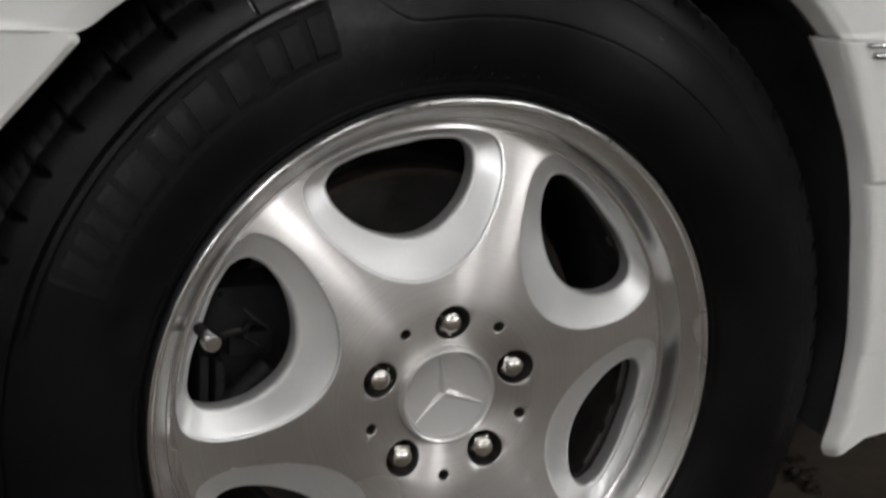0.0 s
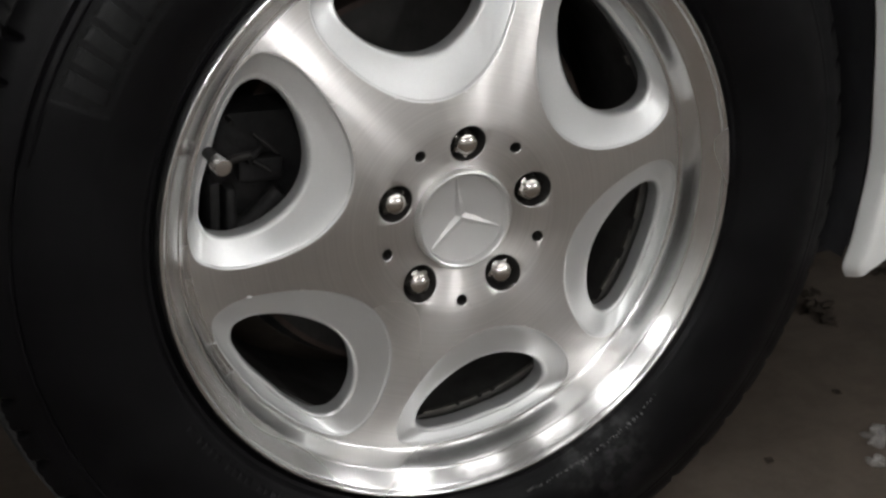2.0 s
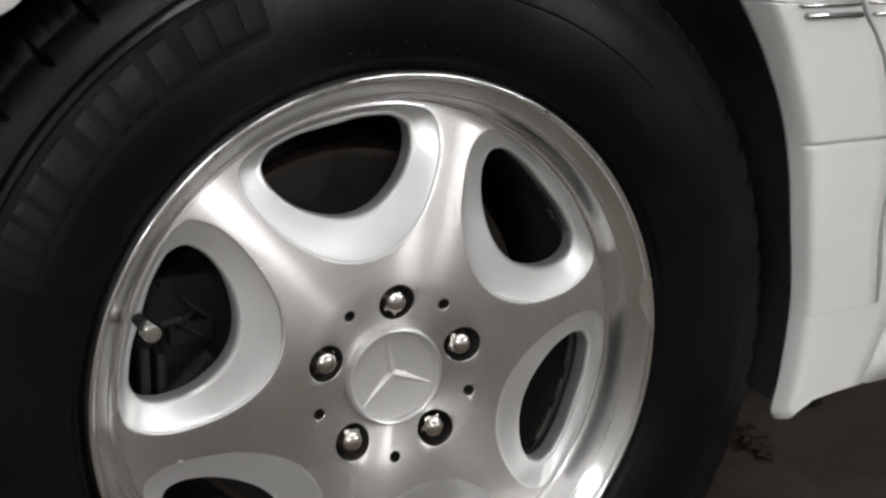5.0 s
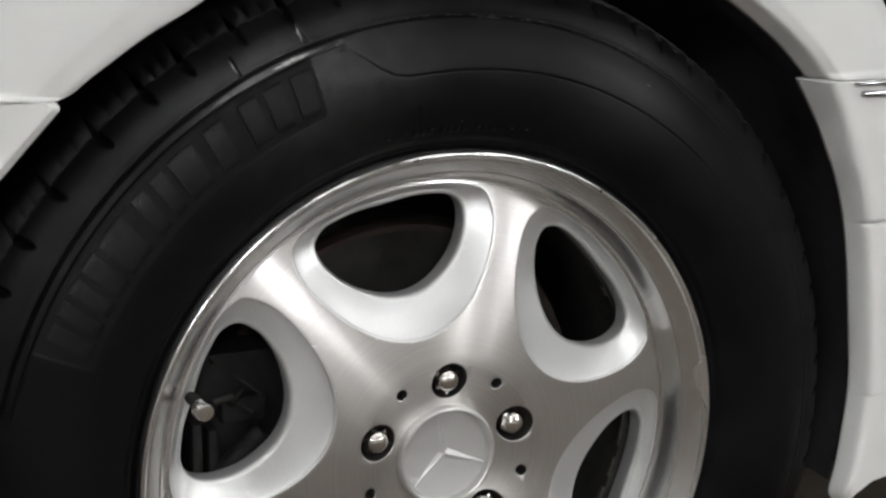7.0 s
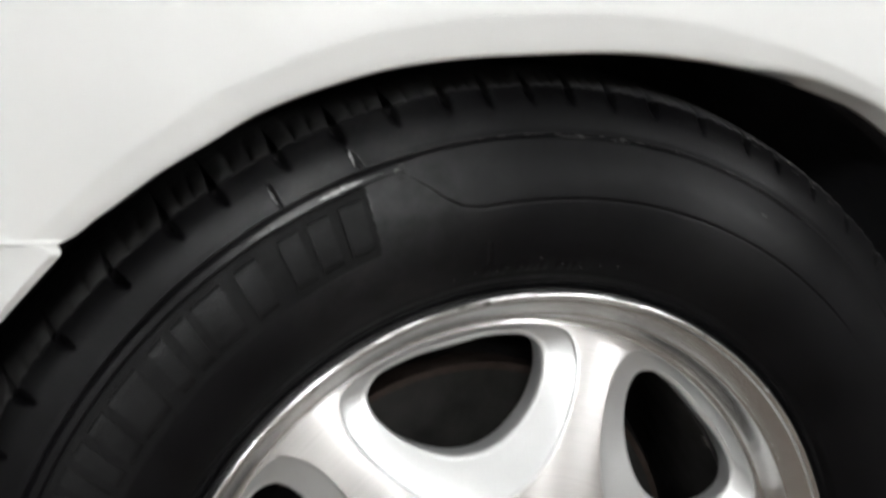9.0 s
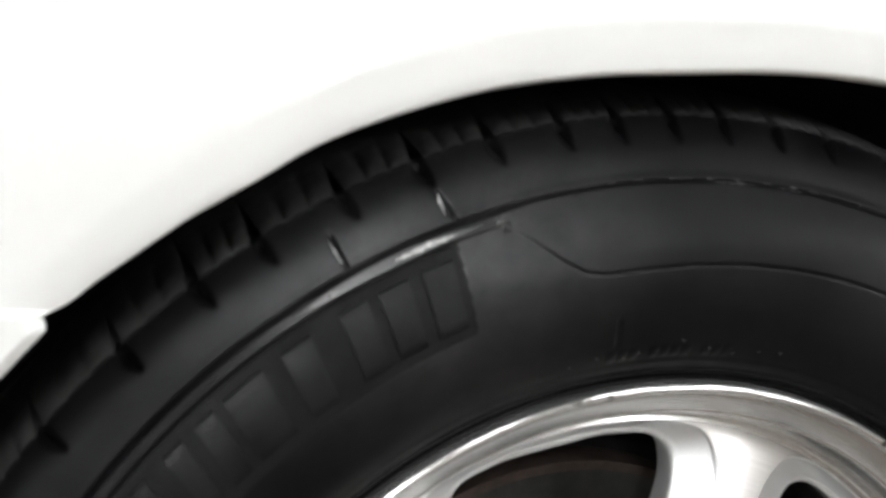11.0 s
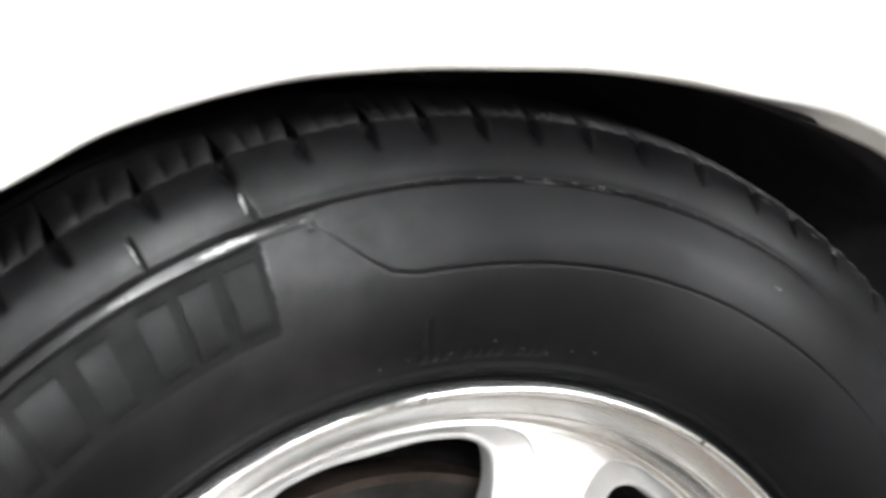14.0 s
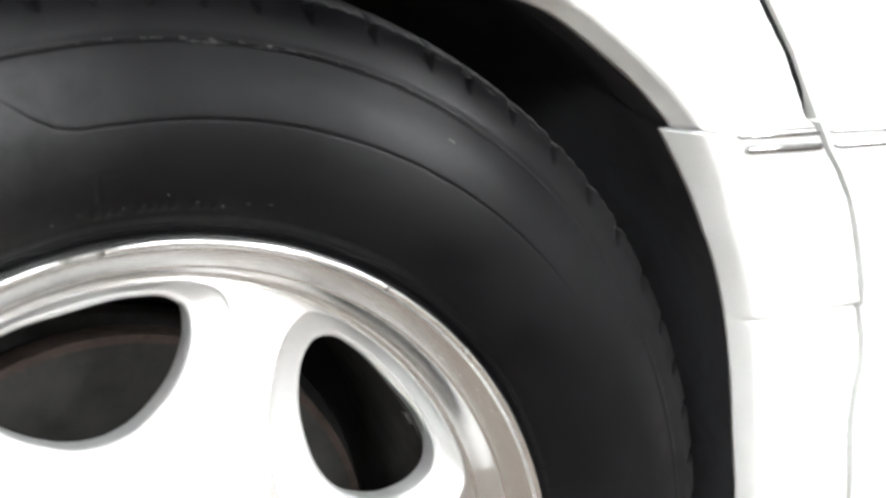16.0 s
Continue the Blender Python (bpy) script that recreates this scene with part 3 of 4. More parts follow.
# -- tyre --
TYRE_R = [0.2192, 0.2205, 0.2240, 0.2280, 0.2340, 0.2420, 0.2520, 0.2640, 0.2760, 0.2880, 0.2980, 0.3060, 0.3110, 0.3180, 0.3245, 0.3285, 0.3320, 0.3345]
TYRE_Y = [0.0060, 0.0005, -0.0008, -0.0042, -0.0088, -0.0128, -0.0162, -0.0180, -0.0178, -0.0158, -0.0122, -0.0080, -0.0052, -0.0026, 0.0001, 0.0024, 0.0052, 0.0084]
RIDGE = 0.3088
# plain bars in place of the maker's name: start and end angle
BARS = [(-24.5, -21.9), (-28.2, -25.7), (-31.6, -29.2), (-36.8, -34.2), (-42.2, -38.6), (-45.1, -43.2), (-48.2, -46.3), (-54.4, -50.2), (-57.8, -55.4), (-60.7, -58.8), (-63.5, -61.7), (-66.5, -64.5)]


def step_line(a):
    """Radius of the moulded line that drops from the ridge and runs on round the sidewall."""
    return np.interp(a, [-16.6, -16.4, -14.6, -12.9, -11.1, -9.0, -5.0, 10.0, 50.0, 70.0], [0.309, 0.301, 0.292, 0.283, 0.2765, 0.274, 0.2738, 0.2755, 0.279, 0.284])


def bell(x, w):
    return np.exp(-(x / w) ** 2)


def edge(x, w):
    return 1 / (1 + np.exp(-np.clip(x / w, -40, 40)))


RAD = np.concatenate([np.linspace(0.2192, 0.228, 10), np.linspace(0.2288, 0.262, 44)[:-1], np.linspace(0.2628, 0.3125, 92), np.linspace(0.3132, 0.3345, 26)])
BASE = np.interp(RAD, TYRE_R, TYRE_Y)
for _ in range(110):
    BASE[1:-1] += np.clip((RAD - 0.228) / 0.012, 0, 1)[1:-1] * (BASE[:-2] - 2 * BASE[1:-1] + BASE[2:]) / 4

SLITS = [-45.3, -38.8, -33.7, -27.2, -21.4, -15.8, -10.5, -6.2, -1.8, 2.5, 7.1, 11.9]
cuts = list(SLITS)
while cuts[-1] < SLITS[0] + 360 - 7.5:
    cuts.append(cuts[-1] + random.choice((4.5, 5.0, 5.5, 6.0)))
cuts.append(SLITS[0] + 360)


def sidewall(r):
    return float(np.interp(r, RAD, BASE))


def tyre_mesh():
    steps = 2160
    ang = np.arange(steps) * 360.0 / steps - 180.0
    rad, base = RAD, BASE
    A, R = np.meshgrid(ang, rad)
    lift = np.zeros_like(A)
    lift -= 0.0011 * bell(R - RIDGE, 0.0006) * (1 - 0.75 * edge(A - 36, 3.0))
    lift += 0.0007 * edge(R - RIDGE, 0.0004)
    lift -= 0.0024 * bell(R - 0.2222, 0.0011) - 0.0007 * bell(R - 0.2246, 0.0006) + 0.0008 * bell(R - 0.2264, 0.0007)
    lift += 0.0004 * bell(R - 0.2300, 0.0012)
    # raised band and sunken name panel
    fade = edge(A + 76, 0.3) * edge(-15.8 - A, 0.4)
    lift += 0.0012 * fade * edge(R - 0.3028, 0.0003) * edge(0.3076 - R, 0.0003)
    name = edge(A + 68.2, 0.1) * edge(-20.8 - (0.300 - R) * 26 - A, 0.06) * edge(R - 0.2655, 0.0009) * edge(0.3014 - R, 0.0003)
    lift -= 0.0005 * name
    lift -= 0.0009 * bell(R - 0.3018, 0.0005) * edge(A + 76, 0.3) * edge(-20.9 - A, 0.1)
    # moulded line and the raised field above it
    line = step_line(A)
    live = edge(A + 16.7, 0.05) * edge(44 - A, 4.0)
    lift += 0.0007 * live * edge(R - line, 0.0004) * edge(RIDGE - R, 0.0004)
    lift -= 0.0007 * live * bell(R - line, 0.0006)
    lift -= 0.0010 * edge(A + 17.0, 0.06) * edge(-16.3 - A, 0.06) * edge(R - 0.300, 0.0004) * edge(RIDGE - R, 0.0004)
    # short radial mark, split in the shoulder, and rows of tiny moulded characters as bars
    lift -= 0.0011 * edge(A + 8.32, 0.05) * edge(-7.78 - A, 0.05) * edge(R - 0.2405, 0.0004) * edge(0.2535 - R, 0.0004)
    lift -= 0.0003 * edge(A + 9.5, 0.08) * edge(-6.0 - A, 0.08) * bell(R - 0.2537, 0.0005)
    for start, slope in ((-20.0, -50.0), (-28.85, 0.0)):
        lift -= 0.0018 * bell(A - start - (R - 0.309) * slope, 0.15) * edge(R - 0.3087, 0.0003) * edge(0.3235 - R, 0.0010)
    for start, count, r0, size in ((-9.0, 12, 0.2335, 0.9), (136.0, 16, 0.2345, 0.8), (-150.0, 20, 0.236, 1.1)):
        for i in range(count):
            a0 = start + i * size * 1.35
            if i % 5 == 3:
                continue
            lift += 0.0006 * edge(A - a0, 0.05) * edge(a0 + size - A, 0.05) * edge(R - r0, 0.0003) * edge(r0 + 0.0045 - R, 0.0003)
    # slits that run down the shoulder between the tread blocks
    deep = 0.0085 * np.clip((R - 0.3235) / 0.006, 0, 1)
    for c in cuts:
        middle = (c + 180) % 360 - 180 + np.interp(R, [0.3235, 0.3300, 0.3345], [0.80, 0.50, 0.45])
        off = (A - middle + 180) % 360 - 180
        lift -= deep * bell(off, np.interp(R, [0.3235, 0.330], [0.14, 0.33]))
    Y = base[:, None] - lift
    X, Z = R * np.sin(np.radians(A)), R * np.cos(np.radians(A))
    rows = len(rad)
    verts = np.stack([X, Y, Z], axis=2).reshape(-1, 3)
    tail = [(0.3335, 0.0100), (0.3280, 0.0120), (0.3280, 0.018), (0.3310, 0.05), (0.3330, 0.067), (0.3450, 0.0685), (0.3462, 0.074), (0.3468, 0.098), (0.3455, 0.102), (0.3375, 0.103), (0.3375, 0.111), (0.3455, 0.112), (0.3468, 0.117),
            (0.3462, 0.145), (0.3450, 0.149), (0.3370, 0.150), (0.3370, 0.158), (0.3445, 0.159), (0.3400, 0.200), (0.330, 0.216), (0.290, 0.228), (0.250, 0.224), (0.219, 0.205)]
    tv = [(r * math.sin(radians(a)), y, r * math.cos(radians(a))) for r, y in tail for a in ang]
    verts = [tuple(v) for v in verts] + tv
    rows += len(tail)
    k = np.repeat(np.arange(rows - 1), steps)
    i = np.tile(np.arange(steps), rows - 1)
    j = (i + 1) % steps
    faces = np.stack([k * steps + i, k * steps + j, (k + 1) * steps + j, (k + 1) * steps + i], axis=1).tolist()
    inside = (name[:-1] > 0.5).astype(int)
    behind = np.repeat([0, 0, 0] + [2] * 16 + [0] * (len(tail) - 19), steps)
    index = np.concatenate([inside.reshape(-1), behind])
    return mesh_of("tyre", verts, faces, [RUBBER, KNURL, TREAD], index, sharp=60)


tyre = add("tyre", tyre_mesh(), car, WHEEL, "black rubber tyre with moulded sidewall and worn shoulder")


def tread_mesh(pitch):
    """One shoulder block, centred on angle 0: rounded on top, with shallow sipes and a slanted slit beside it."""
    gap = 0.52
    cols = [(q, (1 - abs(math.sin(3 * math.pi * q))) ** 1.6 if 0.02 < q < 0.98 else 0.5) for q in np.linspace(0, 1, 25)]      # three rounded lobes
    prof = [(0.3325, 0.0100, 0), (0.3344, 0.0090, 0.25), (0.3356, 0.0094, 0.6), (0.3370, 0.0118, 1), (0.3387, 0.0178, 1), (0.3412, 0.0280, 0.6), (0.3436, 0.0420, 0), (0.3455, 0.0600, 0),
            (0.3440, 0.0630, 0), (0.3325, 0.0640, 0)]
    verts, faces = [], []
    n = len(cols) + 2
    for r, y, deep in prof:
        lean = float(np.interp(y, [0.008, 0.02, 0.036, 0.06], [0.45, 0.75, 1.05, 1.2]))
        taper = float(np.interp(y, [0.008, 0.018, 0.036], [1.0, 0.75, 0.04]))
        a0, a1 = -pitch / 2 + gap * taper, pitch / 2 - gap * taper
        low = min(r - 0.006, 0.3272)
        verts.append(polar(low, a0 + lean, y))
        for s, notch in cols:
            rr = r - 0.0014 * notch * deep - (0.0004 * taper if s in (0.0, 1.0) else 0.0)
            verts.append(polar(rr, a0 + (a1 - a0) * s + lean, y))
        verts.append(polar(low, a1 + lean, y))
    for k in range(len(prof) - 1):
        for i in range(n - 1):
            faces.append((k * n + i, k * n + i + 1, (k + 1) * n + i + 1, (k + 1) * n + i))
    return mesh_of("tread_block", verts, faces, [TREAD, RUBBER], [1 if k < 2 else 0 for k in range(len(prof) - 1) for _ in range(n - 1)], sharp=30)


pitches = {}
for a, b in zip(cuts, cuts[1:]):
    key = round((b - a) * 2) / 2
    if key not in pitches:
        pitches[key] = tread_mesh(key)
    add("tread_block", pitches[key], tyre, pose(0, 0, 0, 0, (a + b) / 2, 0))


def moulded_bar(a0, a1, r0, r1, lift):
    """A plain raised bar that follows the sidewall."""
    verts, faces = [], []
    cols = np.linspace(a0, a1, max(int(a1 - a0) + 1, 3))
    rows_ = [(r0, -0.0004), (r0, lift * 0.6), (r0 + 0.0005, lift)] + [(r, lift) for r in np.linspace(r0, r1, 7)[1:-1]] + [(r1 - 0.0005, lift), (r1, lift * 0.6), (r1, -0.0004)]
    cols = [cols[0], cols[0] + 0.001, *[c for c in cols[1:-1]], cols[-1] - 0.001, cols[-1]]
    for i, a in enumerate(cols):
        low = i in (0, len(cols) - 1)
        for r, h in rows_:
            slant = (r - r0) / (r1 - r0) * 0.7
            verts.append(polar(r, a + slant, sidewall(r) + 0.0006 - (-0.0004 if low else h)))
    n = len(rows_)
    for i in range(len(cols) - 1):
        for k in range(n - 1):
            faces.append((i * n + k, i * n + k + 1, (i + 1) * n + k + 1, (i + 1) * n + k))
    return add("moulded_bar", mesh_of("moulded_bar", verts, faces, [RUBBER_SMOOTH], sharp=50), tyre)


def scuff(name, a0, a1, r0, r1, lift, ragged, seed, label, mat=SCUFF):
    """A thin scraped patch that lies on the sidewall, with ragged edges."""
    rng = random.Random(seed)
    n = max(int((a1 - a0) * 6), 6)
    verts, faces = [], []
    for i in range(n + 1):
        a = a0 + (a1 - a0) * i / n
        thin = 1.0 - abs(2 * i / n - 1) ** 3
        mid, half = (r0 + r1) / 2, (r1 - r0) / 2 * max(thin, 0.08)
        for k in (-1, 0, 1):
            r = mid + half * k * (1 - ragged * rng.random())
            verts.append(polar(r, a + 0.08 * rng.uniform(-1, 1), sidewall(r) - lift - (0.0004 if k == 0 else 0.0)))
    for i in range(n):
        for k in range(2):
            faces.append((3 * i + k, 3 * i + k + 1, 3 * i + k + 4, 3 * i + k + 3))
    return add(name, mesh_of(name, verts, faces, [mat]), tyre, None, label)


for a0, a1 in BARS:
    moulded_bar(a0 - 0.35, a1 - 0.35, 0.2700, 0.2972, 0.0010)
# worn band and its scrape, coloured pale to carry the lamp's reflection
scuff("worn_band", -34.0, -18.4, 0.3033, 0.3073, 0.0013, 0.1, 9, "worn band of rubber with its sheen painted in", SHINE)
scuff("scuff", -25.6, -20.6, 0.3040, 0.3068, 0.0019, 0.7, 1, "pale scrape painted with the reflection on it", PALE)
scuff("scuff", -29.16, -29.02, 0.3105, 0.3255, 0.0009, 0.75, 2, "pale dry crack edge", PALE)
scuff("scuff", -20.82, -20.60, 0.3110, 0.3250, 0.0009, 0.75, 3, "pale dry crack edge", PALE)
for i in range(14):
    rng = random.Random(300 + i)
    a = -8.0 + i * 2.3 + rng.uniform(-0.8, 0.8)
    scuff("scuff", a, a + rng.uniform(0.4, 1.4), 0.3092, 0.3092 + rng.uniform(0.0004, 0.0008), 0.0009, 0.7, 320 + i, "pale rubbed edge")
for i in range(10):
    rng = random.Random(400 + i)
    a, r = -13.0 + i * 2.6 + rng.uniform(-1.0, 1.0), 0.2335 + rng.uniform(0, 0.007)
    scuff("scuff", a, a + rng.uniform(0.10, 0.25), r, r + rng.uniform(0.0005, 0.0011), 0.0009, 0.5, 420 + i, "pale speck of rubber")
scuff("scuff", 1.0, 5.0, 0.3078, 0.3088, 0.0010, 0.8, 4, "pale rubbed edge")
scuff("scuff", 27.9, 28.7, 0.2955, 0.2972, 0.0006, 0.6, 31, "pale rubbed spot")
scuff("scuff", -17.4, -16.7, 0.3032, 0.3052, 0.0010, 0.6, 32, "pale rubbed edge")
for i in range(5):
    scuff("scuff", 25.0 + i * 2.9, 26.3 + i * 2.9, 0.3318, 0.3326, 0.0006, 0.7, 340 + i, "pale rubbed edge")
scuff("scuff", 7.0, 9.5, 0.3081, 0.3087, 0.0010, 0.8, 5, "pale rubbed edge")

# rubbed characters, with the highlights on them painted as pale flecks
for i in range(64):
    rng = random.Random(50 + i)
    a = 134 + i * 0.5 + rng.uniform(-0.15, 0.15)
    r = 0.2340 + rng.uniform(0, 0.0012)
    tall = rng.uniform(0.002, 0.0048) if 138 < a < 154 else rng.uniform(0.001, 0.003)
    if rng.random() < 0.8:
        scuff("scuff", a, a + rng.uniform(0.10, 0.22), r, r + tall, 0.0010, 0.5, 80 + i, "rubbed moulding, painted pale where it catches light", SCUFF)


# -- body panels round the wheel arch; x and height over the axle --
ARCH_REAR = [(0.3740, -0.0940), (0.3685, -0.0830), (0.374, -0.058), (0.379, -0.006), (0.3775, 0.030), (0.372, 0.065), (0.361, 0.126), (0.345, 0.176), (0.320, 0.221), (0.2885, 0.2615)]
ARCH_TOP = [(0.2870, 0.2630), (0.256, 0.288), (0.205, 0.3190), (0.173, 0.3310), (0.125, 0.3432), (0.069, 0.3517), (0.020, 0.3549), (-0.030, 0.3537), (-0.0752, 0.3508), (-0.1210, 0.3434), (-0.1718, 0.3273), (-0.2000, 0.3114), (-0.2222, 0.2975), (-0.2400, 0.2833), (-0.2500, 0.2749), (-0.2575, 0.2680), (-0.2640, 0.2645), (-0.2700, 0.2636)]
ARCH_FRONT = [(-0.2690, 0.2641), (-0.2664, 0.2624), (-0.2655, 0.2592), (-0.2675, 0.2563), (-0.2770, 0.2445), (-0.2930, 0.2245), (-0.3080, 0.2055), (-0.3240, 0.1800), (-0.3440, 0.1280), (-0.3550, 0.0600), (-0.3610, -0.0300), (-0.3640, -0.1000)]
GAP_Z = [0.214, 0.268, 0.302, 0.3325, 0.3340, 0.355, 0.385, 0.4026, 0.4212, 0.4395, 0.4584, 0.4737, 0.486, 0.4961, 0.5146, 0.5328, 0.5507, 0.569, 0.5794, 0.602, 0.636, 0.667, 0.714, 0.764]
GAP_X = [0.424, 0.448, 0.4645, 0.4790, 0.4520, 0.4500, 0.4460, 0.4445, 0.4460, 0.4485, 0.4470, 0.4425, 0.4395, 0.4365, 0.4310, 0.4250, 0.4170, 0.4040, 0.3940, 0.3778, 0.357, 0.332, 0.295, 0.258]
SEAM = 0.5975


def gap_x(z):
    return float(np.interp(z, GAP_Z, GAP_X))


def nose(x):
    """How far the side has curved in towards the car's front."""
    if x > -0.17:
        return 0.0
    return 3.2 * (x + 0.17) ** 2 if x > -0.25 else 0.0205 - 0.4 * (x + 0.25)


def skin(x, z):
    """Depth of the car's outer skin."""
    y = -0.0505
    if z > 0.614:
        y += 0.55 * (z - 0.614) ** 2
    if z < SEAM:
        y -= 0.003
    if z < 0.4805:
        y += 0.0034
    if z < 0.3350:
        y += 0.0022
    y += 0.0026 * math.exp(-((z - 0.4812) / 0.0018) ** 2)
    return y + nose(x)


LIP_D = [0.0, 0.0002, 0.0006, 0.0012, 0.0019, 0.0028, 0.0080, 0.0130, 0.0168, 0.0185, 0.0205, 0.0235]
FLARE_D = [0.0, 0.0015, 0.0030, 0.0045, 0.0060, 0.0074, 0.0100, 0.0138, 0.0168, 0.0185, 0.0205, 0.0235]      # the same, turned out where the flange shows
FLARE_T = [0.0, 0.2, 0.4, 0.6, 0.8, 0.97, 1.0, 1.0, 1.0, 1.0, 1.0, 1.0]
LIP_T = [0.0, 0.30, 0.58, 0.82, 0.95, 1.0, 1.0, 1.0, 1.0, 1.0, 1.0, 1.0]


def chamfer(d):
    """Depth of the flat band that runs along the arch, behind the skin."""
    return float(np.interp(d, [0.0, 0.0172, 0.0190, 0.0210], [0.0058, 0.0008, 0.0002, 0.0]))


def edge_depth(x, z):
    """Depth of the arch's inner edge: it comes forward over the top of the wheel."""
    if z < 0.2618:
        return -0.017 if x > 0 else 0.004
    u = min(max((x + 0.262) / 0.46, 0.0), 1.0)
    return max(min(-0.017 - 0.020 * math.sin(math.pi * u) ** 0.8, -0.028 if x > 0.10 else 0.0), nose(x) - 0.0345 if x < -0.17 else -1.0)


SILL_T = [0.0, 0.12, 0.26, 0.42, 0.58, 0.72, 0.83, 0.91, 0.965, 0.99, 1.0]
SILL_D = [0.0, 0.0004, 0.0009, 0.0015, 0.0022, 0.0031, 0.0042, 0.0057, 0.0078, 0.0110, 0.0150]


def panel(name, curve, count, way, limit, label, broad=lambda s: 1.0, hem=None, lip=None, rise=None, inset=0.0):
    """A skin panel that starts in a rolled lip along the arch and spreads out along the directions way(s)."""
    line = smooth_line(curve, count)
    verts, faces = [], []
    spread = [0.03, 0.045, 0.065, 0.09, 0.12, 0.16, 0.2, 0.25, 0.31, 0.38, 0.46, 0.56]
    n = len((lip or (LIP_D, LIP_T))[0]) + len(spread)
    for i, (x, z) in enumerate(line):
        s = i / (count - 1)
        a = way(s)
        dx, dz = math.cos(radians(a)), math.sin(radians(a))
        reach_ = limit(x, z + HUB, dx, dz)
        edge_y = edge_depth(x, z) if hem is None else hem(s)
        flare = 0.0 if hem else float(np.interp(s, [0.0, 0.26, 0.34], [1.0, 1.0, 0.0]))
        for d, t in zip([p + (q - p) * flare for p, q in zip(LIP_D, FLARE_D)] if lip is None else lip[0], [p + (q - p) * flare for p, q in zip(LIP_T, FLARE_T)] if lip is None else lip[1]):
            back = 0.0 if lip else chamfer(d)
            d *= broad(s)
            px, pz = x + d * dx, z + HUB + d * dz + (rise(d, z) if rise else 0.0)
            verts.append((px, edge_y + (skin(px, pz) + inset + back - edge_y) * t, pz))
        start = (lip or (LIP_D, LIP_T))[0][-1] * broad(s) + 0.001
        for d in spread:
            d = start + (reach_ - start) * (d - 0.0240) / (0.56 - 0.0240)
            px, pz = x + d * dx, z + HUB + d * dz + (rise(d, z) if rise else 0.0)
            verts.append((px, skin(px, pz) + inset, pz))
    for i in range(count - 1):
        for k in range(n - 1):
            faces.append((i * n + k, i * n + k + 1, (i + 1) * n + k + 1, (i + 1) * n + k))
    ob = add(name, mesh_of(name, verts, faces, [PAINT], sharp=50), car, None, label)
    solid = ob.modifiers.new("thickness", "SOLIDIFY")
    solid.thickness, solid.offset = 0.0025, -1.0
    return ob


def gap_half(z):
    return 0.0050 if z > SEAM else 0.0030 if z > 0.3332 else 0.0010


def until_gap(x, z, dx, dz):
    if dx <= 0.02:
        return 0.56
    d = 0.0
    while d < 0.56 and x + d * dx < gap_x(z + d * dz) - gap_half(z + d * dz):
        d += 0.001
    return max(d, 0.03)


panel("front_fender", ARCH_TOP, 140, lambda s: 180 * s, until_gap, "glossy white front fender with a rolled wheel-arch lip", lambda s: float(np.interp(s, [0.0, 0.15, 0.4, 0.85, 1.0], [0.85, 0.9, 1.05, 1.2, 1.0])))


def sill_hem(s):
    return float(np.interp(s, [0.0, 0.8, 1.0], [-0.029, -0.029, -0.019]))


def sill_rise(d, z):
    """The lower edge climbs towards the rear."""
    return float(np.interp(d, [0.0, 0.008, 0.026, 0.05, 0.09, 0.2], [0.0, 0.011, 0.0192, 0.0208, 0.0225, 0.024])) * min(max((-0.03 - z) / 0.064, 0.0), 1.0)


sill_line = smooth_line(ARCH_REAR, 300)
sill_line = [(x + (sill_hem(i / 299) + 0.017) * 1.17, z) for i, (x, z) in enumerate(sill_line)]
panel("sill_panel", sill_line, 300, lambda s: 0.0, lambda x, z, dx, dz: until_gap(x, z + sill_rise(0.2, z - HUB), dx, dz), "white lower side panel behind the wheel", lambda s: 1.0, sill_hem, (SILL_D, SILL_T), sill_rise)
panel("front_bumper", ARCH_FRONT, 220, lambda s: 180.0, lambda x, z, dx, dz: 0.56, "white front bumper ending at the wheel arch", lambda s: 0.35, lambda s: float(np.interp(s, (0, 0.07, 0.134, 0.196, 0.273, 0.416, 0.59, 1),
                                                 (-0.010, -0.006, 0.0, 0.006, 0.012, 0.020, 0.024, 0.028))), inset=0.002)


def door_mesh():
    verts, faces = [], []
    zs = [0.2605, 0.28, 0.30, 0.3322, 0.3342, 0.36, 0.385, 0.405, 0.42, 0.44, 0.46, 0.4795, 0.4815, 0.495, 0.51, 0.525, 0.54, 0.555, 0.570, 0.582, SEAM - 0.0005, SEAM + 0.0005, 0.612, 0.64, 0.66, 0.70, 0.75, 0.82, 0.9, 1.0]
    xs = [0.0, 0.002, 0.006, 0.02, 0.05, 0.1, 0.2, 0.4, 0.8]
    for z in zs:
        g = gap_x(z) + gap_half(z)
        for k, d in enumerate(xs):
            verts.append((g + d, skin(g, z) + (0.020 if k == 0 else 0.0012 if k == 1 else 0.0), z))
    n = len(xs)
    for i in range(len(zs) - 1):
        for k in range(n - 1):
            faces.append((i * n + k, i * n + k + 1, (i + 1) * n + k + 1, (i + 1) * n + k))
    return mesh_of("front_door", verts, faces, [PAINT], sharp=50)


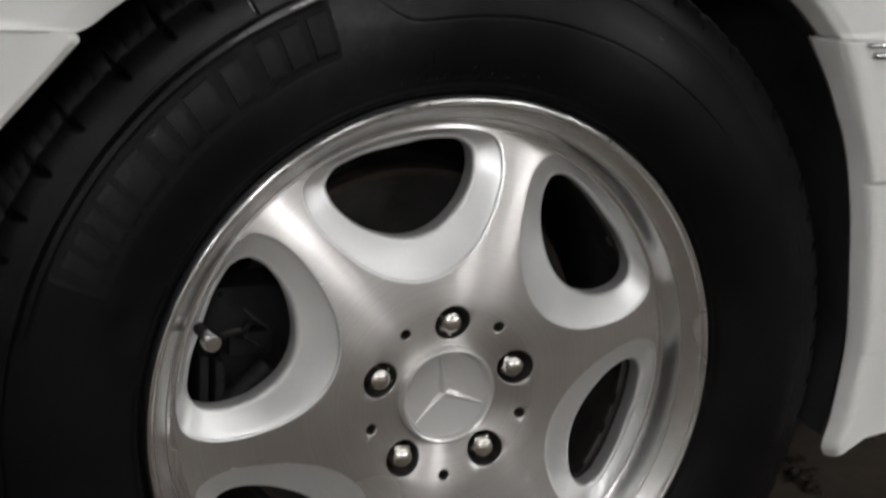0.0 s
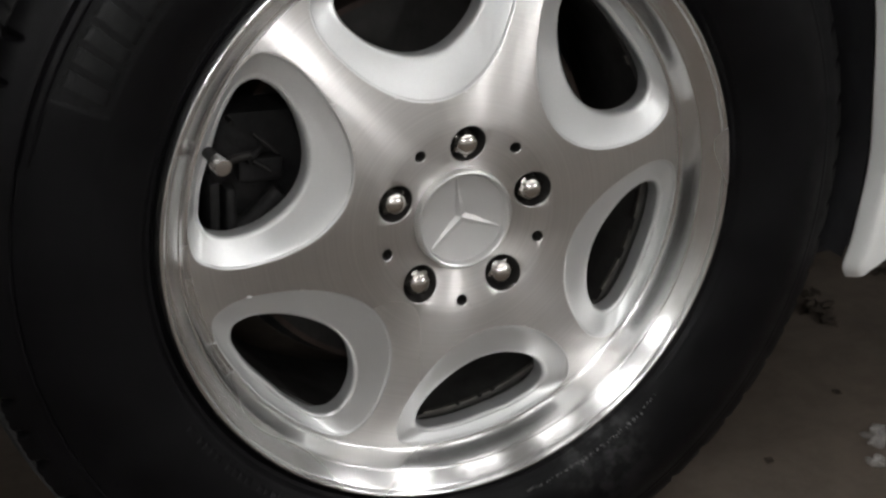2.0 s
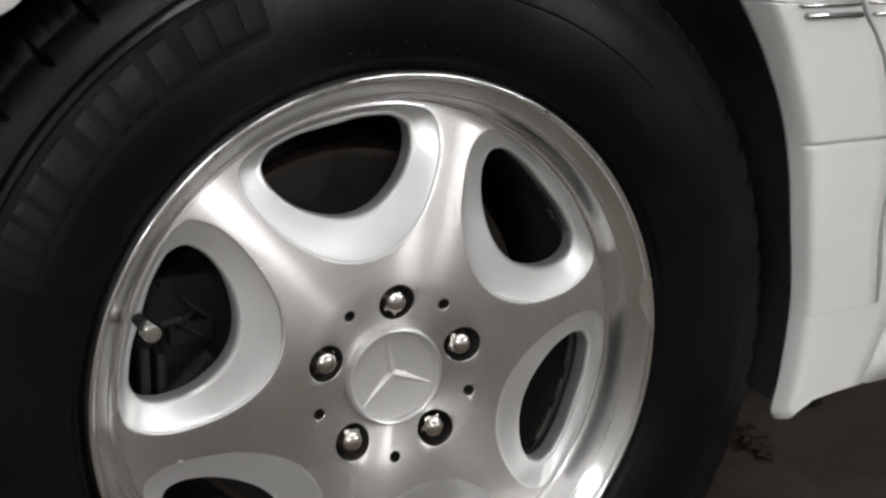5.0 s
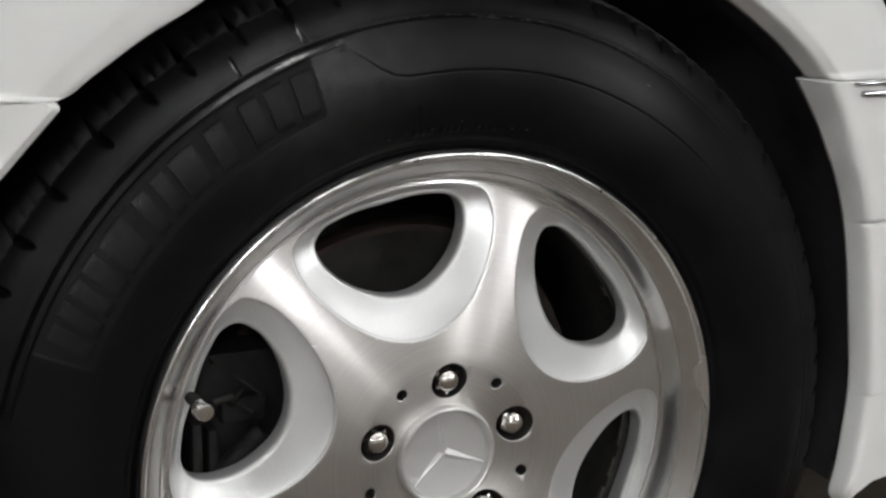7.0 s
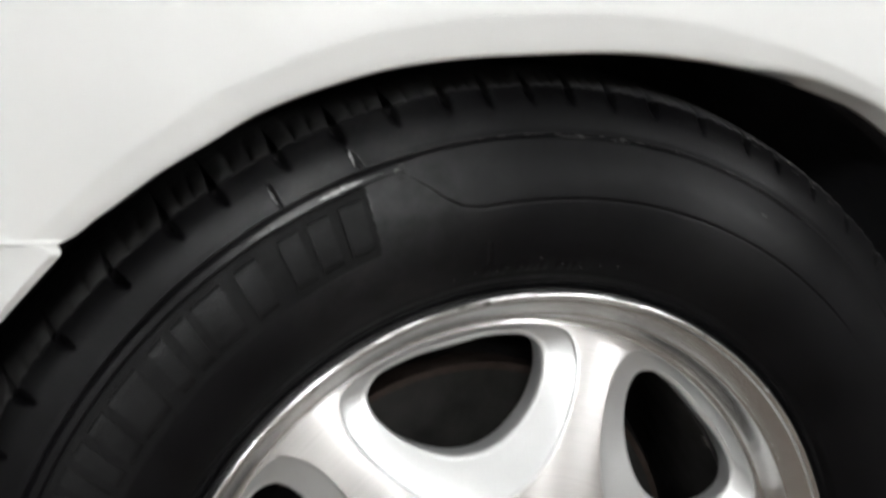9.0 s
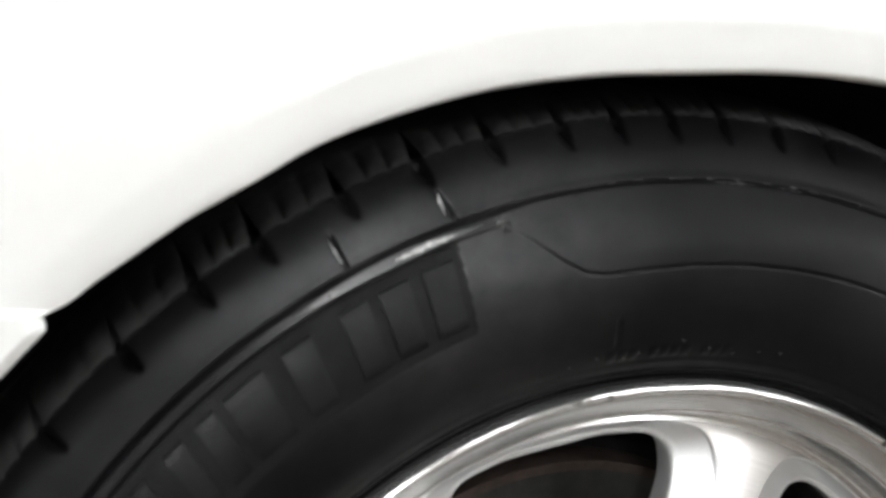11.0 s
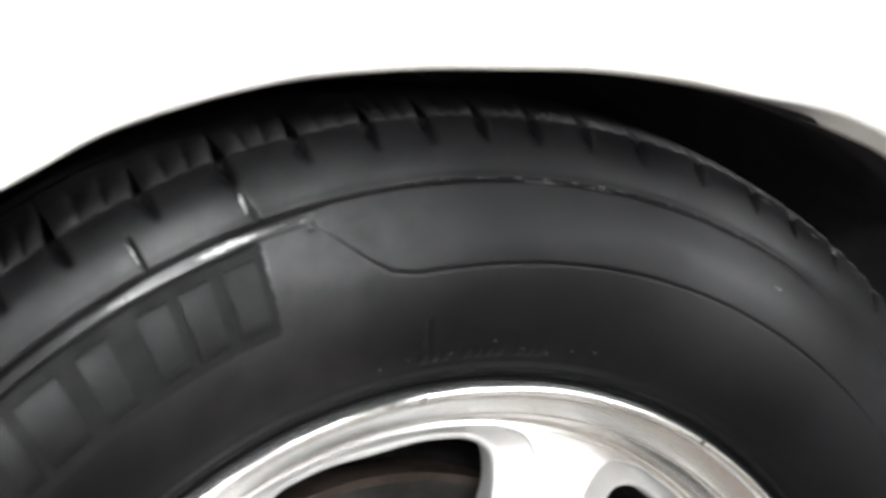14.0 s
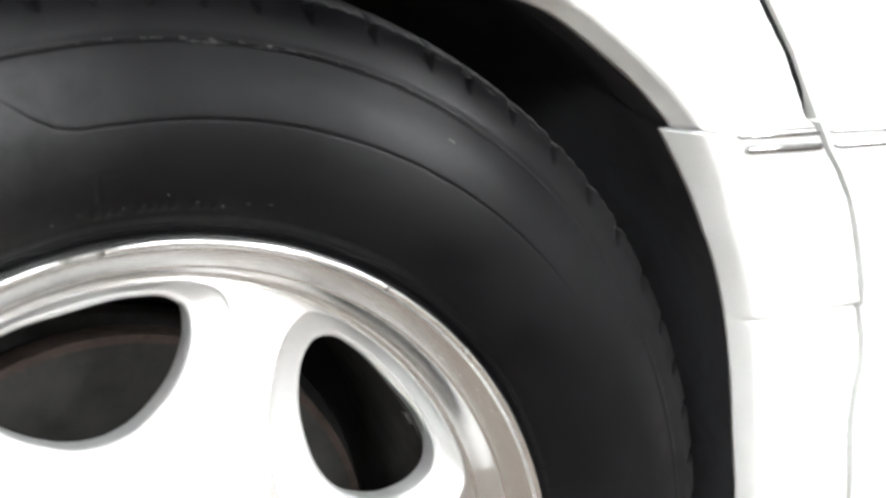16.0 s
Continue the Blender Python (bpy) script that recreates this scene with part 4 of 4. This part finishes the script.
door = add("front_door", door_mesh(), car, None, "glossy white front door edge")
solid = door.modifiers.new("thickness", "SOLIDIFY")
solid.thickness, solid.offset = 0.002, 1.0
# black strip inside the door gap, put there for its shade
shade_v, shade_f = [], []
for z in np.linspace(0.265, 0.95, 40):
    g = gap_x(float(z))
    front = skin(g, float(z)) + (0.003 if z > SEAM + 0.004 else 0.008)
    shade_v += [(g - 0.0060, front + 0.012, z), (g - 0.0040, front, z), (g + 0.0040, front, z), (g + 0.0060, front + 0.012, z)]
for i in range(39):
    for k in range(3):
        shade_f.append((4 * i + k, 4 * i + k + 1, 4 * i + k + 5, 4 * i + k + 4))
add("gap_shade", mesh_of("gap_shade", shade_v, shade_f, [KNURL]), car, None, "black strip standing for the shade in the door gap")

for x0, x1, z0, z1 in ((0.313, 0.3805, 0.5905, 0.5930), (0.3205, 0.3845, 0.5812, 0.5862)):
    part("chrome_strip", box(x0, x1, -0.0585, -0.050, z0, z1, 0.0024 if z1 - z0 > 0.004 else 0.0012), STRIP, car, "narrow chrome moulding strip")
for x0, x1, z0, z1 in ((0.3905, 0.95, 0.5915, 0.5938), (0.3965, 0.95, 0.5820, 0.5852)):
    part("chrome_strip", box(x0, x1, -0.0585, -0.050, z0, z1, 0.0015 if z1 - z0 > 0.003 else 0.0011), STRIP, car, "narrow chrome moulding strip")

# liner of the wheel arch, underside and bonnet close the car
arch = smooth_line(ARCH_REAR[1:] + ARCH_TOP + ARCH_FRONT[1:], 160)
lv, lf = [], []
depths = [(-0.0145, 0.0004), (-0.0145, 0.0008), (0.0, 0.004), (0.03, 0.016), (0.08, 0.03), (0.20, 0.03), (0.36, 0.01), (0.36, -0.36)]
rows_of = len(depths)
for x, z in arch:
    r = math.hypot(x, z)
    cover = float(np.interp(x, [0.04, 0.11, 0.134, 0.156], [0.0, 1.0, 1.0, 0.0])) if z > 0.2 else 0.0   # the liner's edge laps over the fender's flange up to here
    for k_, (y, out) in enumerate(depths):
        if k_ < 2:
            y = edge_depth(x, z) + 0.0026
            y += ((-0.0452 if k_ == 0 else -0.028) - y) * cover
            out -= 0.0009 * cover
        k = max((r + out) / r, 0.02)
        lv.append((x * k, y, z * k + HUB))
for i in range(159):
    for k in range(rows_of - 1):
        lf.append((i * rows_of + k, i * rows_of + k + 1, (i + 1) * rows_of + k + 1, (i + 1) * rows_of + k))
add("wheel_arch_liner", mesh_of("wheel_arch_liner", lv, lf, [LINER], sharp=60), car, None, "black plastic wheel-arch liner")
# unseen boxes, set low to keep light from coming through under the car
part("underbody_blocker", box(-0.60, 2.6, 0.46, 1.7, 0.15, 0.30, 0.03), LINER, car, "unseen dark underside that blocks light beneath the car")
part("underbody_blocker", box(0.42, 2.6, 0.16, 0.45, 0.15, 0.30, 0.03), LINER, car, "unseen dark underside that blocks light beneath the car")
part("bonnet", box(-0.75, 0.45, 0.03, 1.7, 0.72, 0.80, 0.035), PAINT, car, "white bonnet above the wheel")
part("cabin", box(0.40, 2.6, 0.02, 1.7, 0.30, 1.0, 0.09), PAINT, car, "white cabin side behind the door")

# -- scraps on the floor --
def scrap(x, y, size, seed, mat, name, label):
    rng = random.Random(seed)
    bm = bmesh.new()
    bmesh.ops.create_grid(bm, x_segments=6, y_segments=5, size=size)
    for v in bm.verts:
        v.co.z = rng.uniform(0.0, size * 0.75) + 0.001
        v.co.x += rng.uniform(-0.3, 0.3) * size
        v.co.y += rng.uniform(-0.3, 0.3) * size
    ob = part(name, bm, mat, None, at=pose(x, y, 0, 0, 0, rng.uniform(0, 360)), sharp=5)
    solid = ob.modifiers.new("thickness", "SOLIDIFY")
    solid.thickness = 0.0006
    return tagged(ob, label, name.split("_")[-1], "scraps on the floor")


for sx, sy, size, seed in ((0.532, 0.044, 0.013, 3), (0.519, 0.035, 0.007, 21), (0.543, 0.055, 0.008, 22), (0.490, 0.006, 0.009, 5), (0.500, 0.014, 0.005, 23), (0.492, -0.027, 0.006, 8), (0.541, 0.003, 0.005, 11)):
    scrap(sx, sy, size, seed, FILM, "plastic_scrap", "crumpled clear plastic scrap lying on the concrete floor")

for sx, sy, size, seed in ((0.708, 0.310, 0.016, 31), (0.698, 0.278, 0.010, 32), (0.736, 0.350, 0.012, 33), (0.880, 0.369, 0.014, 34), (0.397, 0.060, 0.004, 35), (0.568, 0.136, 0.004, 36)):
    scrap(sx, sy, size, seed, DIRT, "dry_leaf", "shrivelled brown leaf fragment on the dusty concrete floor")
